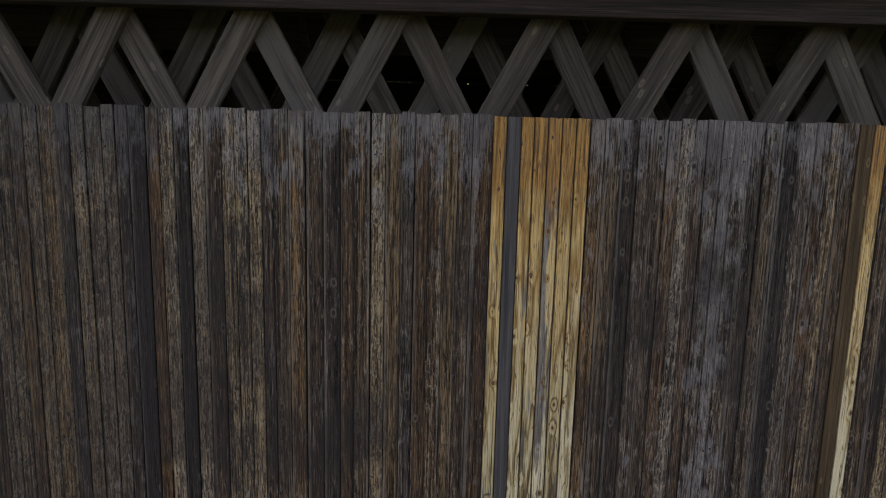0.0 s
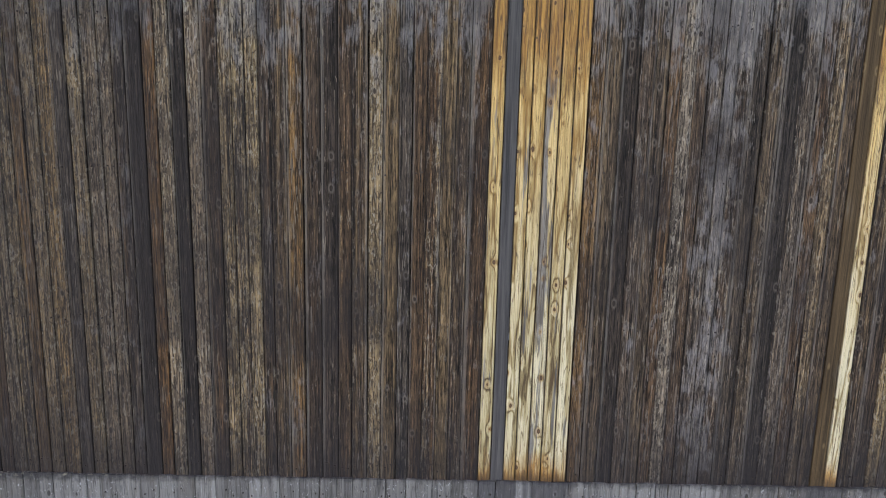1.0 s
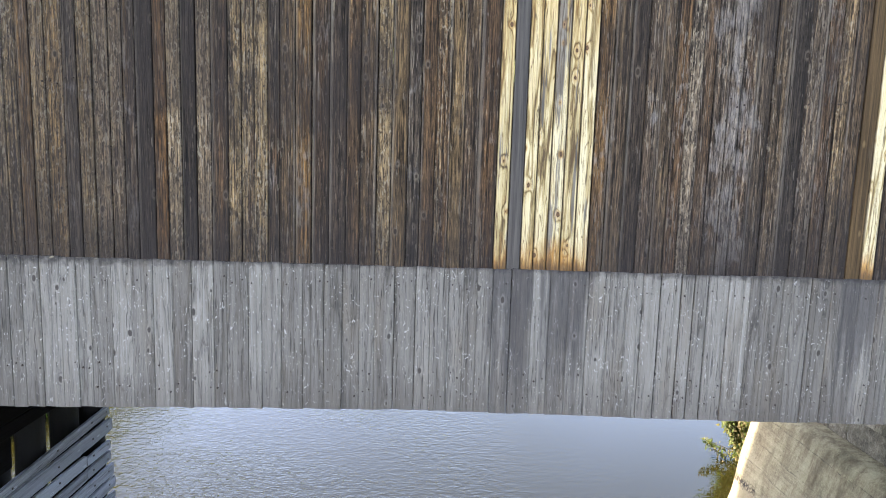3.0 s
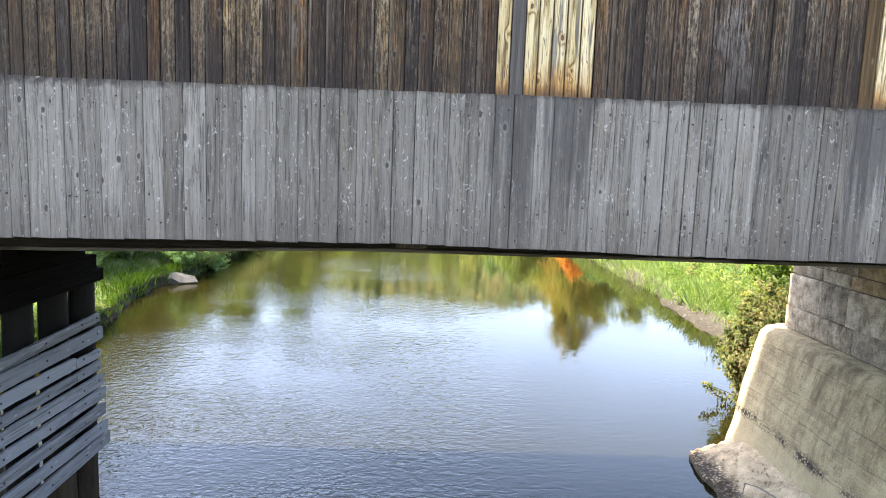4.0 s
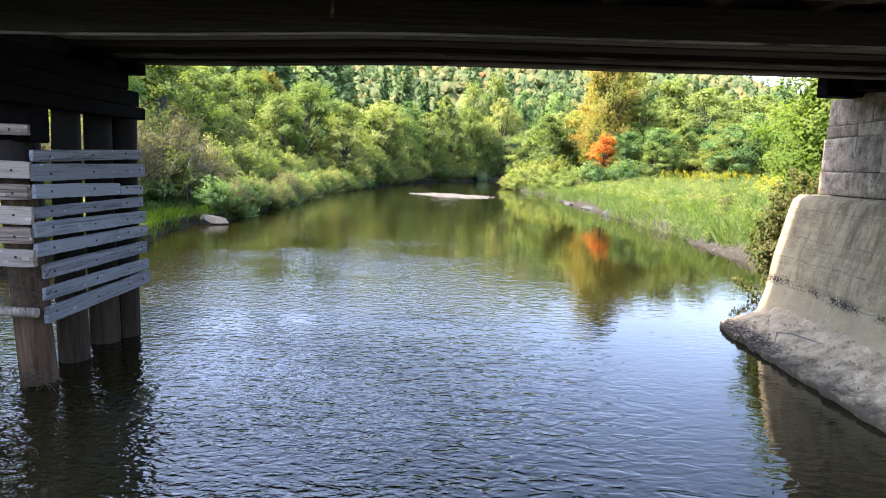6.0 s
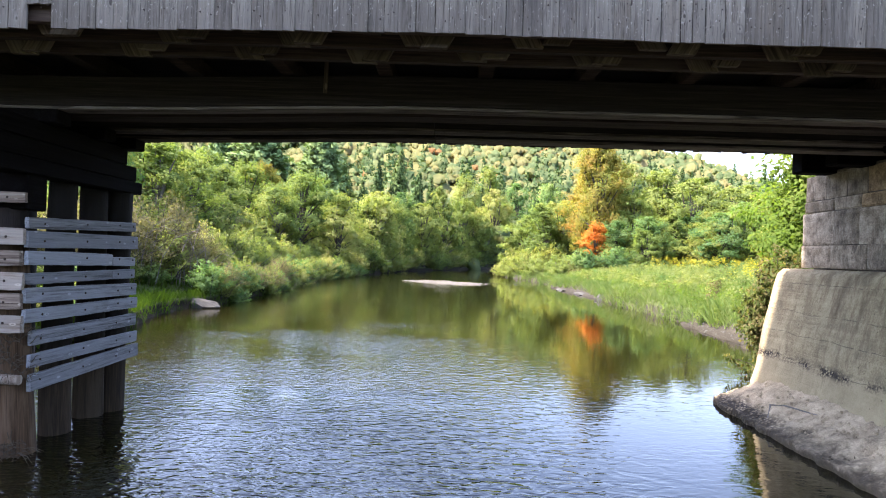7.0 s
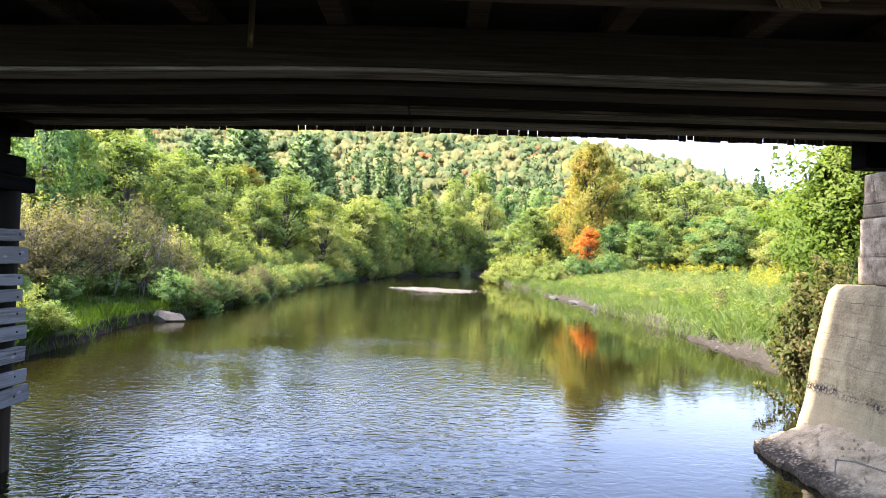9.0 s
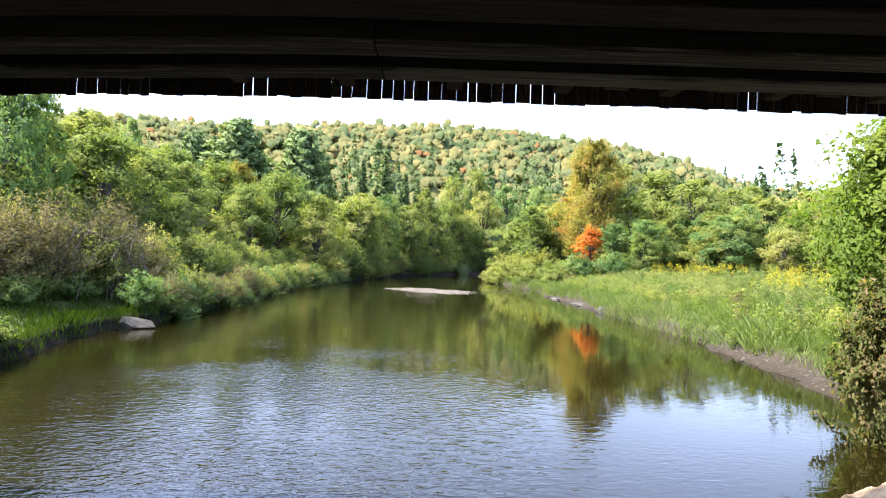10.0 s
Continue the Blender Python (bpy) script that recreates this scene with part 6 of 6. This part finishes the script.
# ---- far woods on the hill: thousands of crowns, nobody could count them ----
def far_woods(name, mat, share, seed, near, far, spiky=False):
    g = np.random.default_rng(seed)
    n = int(share)
    az = np.radians(g.uniform(-42, 40, n))
    r = np.sqrt(g.uniform(near ** 2, far ** 2, n))
    x, y = r * np.sin(az), r * np.cos(az)
    inside = (x - lerp_table(y, LEFT_BANK) < -3) | (x - lerp_table(y, RIGHT_BANK) > 3) | (y > 165)
    x, y = x[inside], y[inside]
    n = len(x)
    size = g.uniform(3.0, 7.2, n)
    middle = np.stack([x, y, height(x, y) + 2.6 + size * 0.35], -1)
    if spiky:
        m = 105
        t, a = g.uniform(0, 1, (n, m)), g.uniform(0, 6.283, (n, m))
        rad = (1 - t) * size[:, None] * 0.55
        p = np.stack([rad * np.cos(a), rad * np.sin(a), (t * 3.6 - 0.6) * size[:, None] * 0.9], -1) + middle[:, None, :]
        face = np.stack([np.cos(a), np.sin(a), np.full_like(a, 0.6)], -1).reshape(-1, 3)
        v, f = leaves(p.reshape(-1, 3), 0.9, g, 1.1, face, 0.7, True)
        shade = soft(face, 3, g, 0.25)
    else:
        # each crown: a few close-grown lumps with leaves lying all over them
        k, m = 7, 21
        off = g.normal(size=(n, k, 3)) * np.array([0.44, 0.44, 0.30])
        off[:, 0] = 0
        c = middle[:, None, :] + off * size[:, None, None]
        rad = size[:, None] * np.where(np.arange(k) == 0, 0.58, g.uniform(0.24, 0.42, (n, k)))
        d = g.normal(size=(n, k, m, 3))
        d /= np.linalg.norm(d, axis=-1, keepdims=True)
        d[..., 2] = np.abs(d[..., 2]) - 0.2
        p = c[:, :, None, :] + d * rad[:, :, None, None] * g.uniform(0.80, 1.18, (n, k, m, 1))
        face = d.reshape(-1, 3) * 0.5 + np.array([-0.1, -0.2, 0.8])
        v, f = leaves(p.reshape(-1, 3), 0.50, g, 1.1, face, 0.7, True)
        v2, f2, way = hearts(c.reshape(-1, 3), np.repeat(rad.reshape(-1, 1) * 0.86, 3, 1), g)
        f = np.concatenate([f, f2 + len(v)])
        v = np.concatenate([v, v2])
        shade = np.concatenate([soft(face, 3, g, 0.25), soft(way, 1, g, 0.25)])
    turn = {"hill_canopy_green": "green", "hill_canopy_yellowing": "turning yellow", "hill_canopy_rust": "turning rust", "spruce_needles": "of dark conifers"}[mat.name]
    thing(name, (0, 0, 0), "far wooded hillside, crowns " + turn, "woods", kind="stuff", data=fast_mesh(name, v, f, mat, shade=shade))


far_woods("far_woods", HILL_A, 2300, 41, 118, 400)
far_woods("far_woods", HILL_B, 2100, 42, 190, 430)
far_woods("far_woods", HILL_C, 80, 43, 150, 430)
far_woods("far_woods", NEEDLE, 300, 44, 118, 260, True)

# ---- meadow, bank grass, goldenrod ----
def blades(name, n, area, tall, width, mat, seed, label, per=3, spread=0.10, keep=None):
    g = np.random.default_rng(seed)
    x0, x1, y0, y1 = area
    x = g.uniform(x0, x1, n)
    y = y0 + (y1 - y0) * g.uniform(0, 1, n) ** 1.3
    ok = keep(x, y)
    x, y = x[ok], y[ok]
    n = len(x)
    z = height(x, y)
    clump = 0.75 + 0.35 * rough2(x, y, 1.3) + 0.2 * rough2(x, y, 0.4)
    x, y, z, clump = (np.repeat(a, per) for a in (x, y, z, clump))
    m = len(x)
    x, y = x + g.normal(size=m) * spread, y + g.normal(size=m) * spread
    h = tall * clump * g.uniform(0.55, 1.2, m)
    a = g.uniform(0, 6.283, m)
    wd = width * g.uniform(0.6, 1.3, m)
    lx, ly = g.normal(size=m) * 0.40 * h, g.normal(size=m) * 0.40 * h
    v = np.empty((m, 4, 3))
    v[:, 0] = np.stack([x - wd * np.cos(a), y - wd * np.sin(a), z - 0.03], 1)
    v[:, 1] = np.stack([x + wd * np.cos(a), y + wd * np.sin(a), z - 0.03], 1)
    v[:, 2] = np.stack([x + lx * 0.5 + wd * np.cos(a), y + ly * 0.5 + wd * np.sin(a), z + h * 0.6], 1)
    v[:, 3] = np.stack([x + lx, y + ly, z + h], 1)
    thing(name, (0, 0, 0), label, "grass", kind="stuff", data=fast_mesh(name, v.reshape(-1, 3), np.arange(4 * m).reshape(m, 4), mat))


def inland_right(x, y):
    return x - lerp_table(y, RIGHT_BANK) - edge_wander(y)


def inland_left(x, y):
    return lerp_table(y, LEFT_BANK) + edge_wander(y) - x


blades("meadow_grass", 34000, (7.6, 42, 13, 72), 0.6, 0.013, GRASS, 51, "tall pale green meadow grass on the bank", keep=lambda x, y: (inland_right(x, y) > 1.4 * beach(y) - 0.22) & (inland_right(x, y) < 30))


def weeds(name, n, tall, mat, seed, label, size, where, per=84):
    """Leafy meadow plants, each a loose tuft of leaves."""
    g = np.random.default_rng(seed)
    x, y = g.uniform(7.6, 42, n), 14 + 58 * g.uniform(0, 1, n) ** 1.2
    ok = where(x, y)
    x, y = x[ok], y[ok]
    n = len(x)
    h = tall * g.uniform(0.6, 1.25, n) * (0.8 + 0.3 * rough2(x, y, 0.8))
    t = g.uniform(0.05, 1, (n, per))
    rad = 0.10 + 0.26 * np.sqrt(t)
    a = g.uniform(0, 6.283, (n, per))
    p = np.stack([x[:, None] + rad * np.cos(a) * g.uniform(0.3, 1, (n, per)), y[:, None] + rad * np.sin(a) * g.uniform(0.3, 1, (n, per)), height(x, y)[:, None] + t * h[:, None]], -1)
    nrm = np.stack([np.cos(a), np.sin(a), np.full_like(a, 0.9)], -1)
    nrm = nrm.reshape(-1, 3)
    v, f = leaves(p.reshape(-1, 3), size, g, 2.2, nrm, 0.8, True)
    thing(name, (0, 0, 0), label, "weeds", kind="stuff", data=fast_mesh(name, v, f, mat, shade=soft(nrm, 3, g)))


weeds("meadow_weeds", 3600, 1.0, MEADOW_LEAF, 52, "muted green leafy meadow weeds", 0.062, lambda x, y: (inland_right(x, y) > 1.4) & (rough2(x, y, 0.55) > -0.2))
weeds("meadow_weeds", 2000, 0.95, LEAF_GREEN, 56, "mid-green leafy meadow weeds", 0.062, lambda x, y: (inland_right(x, y) > 1.3) & (rough2(x, y, 0.45) < 0.15))
weeds("meadow_weeds", 3000, 0.85, LEAF_BRIGHT, 58, "bright green low weeds along the mud edge", 0.055, lambda x, y: (inland_right(x, y) > 1.4 * beach(y) - 0.22) & (inland_right(x, y) < 5))
weeds("tall_weeds", 900, 1.45, MEADOW_LEAF, 62, "tall leafy weeds standing above the grass", 0.072, lambda x, y: (inland_right(x, y) > 1.8) & (rough2(x, y, 0.38) > 0.12), 130)
weeds("tall_weeds", 500, 1.35, LEAF_DEEP, 63, "tall dark green weeds among the grass", 0.072, lambda x, y: (inland_right(x, y) > 1.6) & (rough2(x + 9, y, 0.45) > 0.3), 130)
weeds("dry_weeds", 500, 1.1, DRY_WEED, 57, "dry brownish weed stalks on the bank", 0.08, lambda x, y: (inland_right(x, y) > 1.2) & (rough2(x, y, 0.7) > 0.2))
blades("edge_grass", 15000, (7.4, 11.0, 13, 74), 0.50, 0.010, GRASS, 59, "dense green grass hanging over the water's edge", keep=lambda x, y: (inland_right(x, y) > 1.4 * beach(y) - 0.20) & (inland_right(x, y) < 1.4 * beach(y) + 1.0))
blades("overhanging_grass", 16000, (-11.6, -8.0, 14, 80), 0.42, 0.011, BANK_GRASS, 60, "grass tufts hanging over the cut bank", keep=lambda x, y: (inland_left(x, y) > -0.06) & (inland_left(x, y) < 0.3))
blades("bank_grass", 15000, (-22, -9, 14, 40), 0.24, 0.014, BANK_GRASS, 53, "short bright grass on the bank", keep=lambda x, y: (inland_left(x, y) > 0.02) & (inland_left(x, y) < 9))


def goldenrod(n, seed):
    g = np.random.default_rng(seed)
    x, y = g.uniform(11, 36, n), g.uniform(22, 54, n)
    ok = (inland_right(x, y) > 5) & (rough2(x, y, 0.42) > 0.38)
    x, y = x[ok], y[ok]
    z = height(x, y) + g.uniform(0.85, 1.5, len(x))
    k = 26
    p = np.stack([x, y, z], 1)[:, None, :] + g.normal(size=(len(x), k, 3)) * np.array([0.07, 0.07, 0.13])
    v, f = leaves(p.reshape(-1, 3), 0.062, g)
    thing("goldenrod_flowers", (0, 0, 0), "yellow goldenrod in flower across the meadow", "flowers", kind="stuff", data=fast_mesh("goldenrod", v, f, GOLDENROD))


goldenrod(3800, 54)

# ---- stones and gravel ----
def boulder(name, at, sx, sy, sz, mat, seed, label, category="rock", detail=2):
    bm = bmesh.new()
    bmesh.ops.create_icosphere(bm, subdivisions=detail, radius=1)
    for v_ in bm.verts:
        n3 = noise.noise(v_.co * 1.3 + Vector((seed, 0, 0))) * 0.42 + noise.noise(v_.co * 4 + Vector((0, seed, 0))) * 0.07
        v_.co = v_.co * (1 + n3)
        v_.co.z = max(v_.co.z, -0.5)
        v_.co = Vector((v_.co.x * sx, v_.co.y * sy, v_.co.z * sz))
    return thing(name, at, label, category, data=bm_mesh(name, bm, mat, False))


boulder("bank_rock", (-9.95, 25.4, 0.05), 1.05, 0.6, 0.38, ROCK, 2, "pale flat rock at the water's edge")
boulder("mud_stone", (8.9, 49.5, 0.03), 0.5, 1.5, 0.10, ROCK, 5, "pale flat stones on the mud edge")
boulder("mud_stone", (9.2, 44.0, 0.05), 0.45, 1.4, 0.09, ROCK, 6, "pale flat stones on the mud edge")
boulder("shore_stone", (9.2, 38.2, 0.12), 0.35, 0.5, 0.25, ROCK, 8, "grey stone on the mud edge")
def pebbles(name, n, label, seed, where):
    """Small stones strewn on the mud."""
    g = np.random.default_rng(seed)
    x, y = where(g, n)
    s = g.uniform(0.012, 0.045, n) * np.where(g.uniform(0, 1, n) < 0.08, 2.2, 1.0)
    base = np.array([(1, 0, 0), (0.3, 0.9, 0), (-0.8, 0.6, 0), (-0.8, -0.6, 0), (0.3, -0.9, 0), (0.45, 0.2, 0.5), (-0.3, 0.35, 0.55), (-0.2, -0.4, 0.5)])
    v = base[None] * s[:, None, None] * g.uniform(0.75, 1.3, (n, 8, 3)) + np.stack([x, y, height(x, y) - 0.2 * s], -1)[:, None, :]
    tri = np.array([(0, 1, 5), (1, 2, 6), (1, 6, 5), (2, 3, 6), (3, 7, 6), (3, 4, 7), (4, 0, 5), (4, 5, 7), (5, 6, 7)])
    f = (np.arange(n)[:, None, None] * 8 + tri[None]).reshape(-1, 3)
    thing(name, (0, 0, 0), label, "pebbles", kind="stuff", data=fast_mesh(name, v.reshape(-1, 3), f, ROCK))


def on_beach(g, n):
    y = np.where(g.uniform(0, 1, n) < 0.6, g.uniform(16, 27, n), g.uniform(38, 54, n))
    return lerp_table(y, RIGHT_BANK) + edge_wander(y) + g.uniform(-0.15, 1.2, n) * beach(y), y


pebbles("shore_pebbles", 420, "grey pebbles strewn along the mud edge", 61, on_beach)
bm = bmesh.new()
bmesh.ops.create_grid(bm, x_segments=110, y_segments=44, size=1)
for v_ in bm.verts:
    a, b = v_.co.x, v_.co.y
    e = 1 - (a * a + (b + 0.30 * math.sin(a * 3 + 0.6)) ** 2)
    rough = noise.noise((a * 3, b * 2, 1)) * 0.45 + noise.noise((a * 11, b * 7, 2)) * 0.30 + noise.noise((a * 26, b * 16, 3)) * 0.28
    v_.co = Vector((a * 5.3, b * 4.4, -0.07 + 0.30 * max(-0.3, e - 0.42 + rough * 0.9)))
thing("gravel_bar", (0.35, 56.8, 0), "sunlit pale gravel shoal in midstream", "gravel bar", kind="structure", data=bm_mesh("gravel_bar", bm, GRAVEL, True))
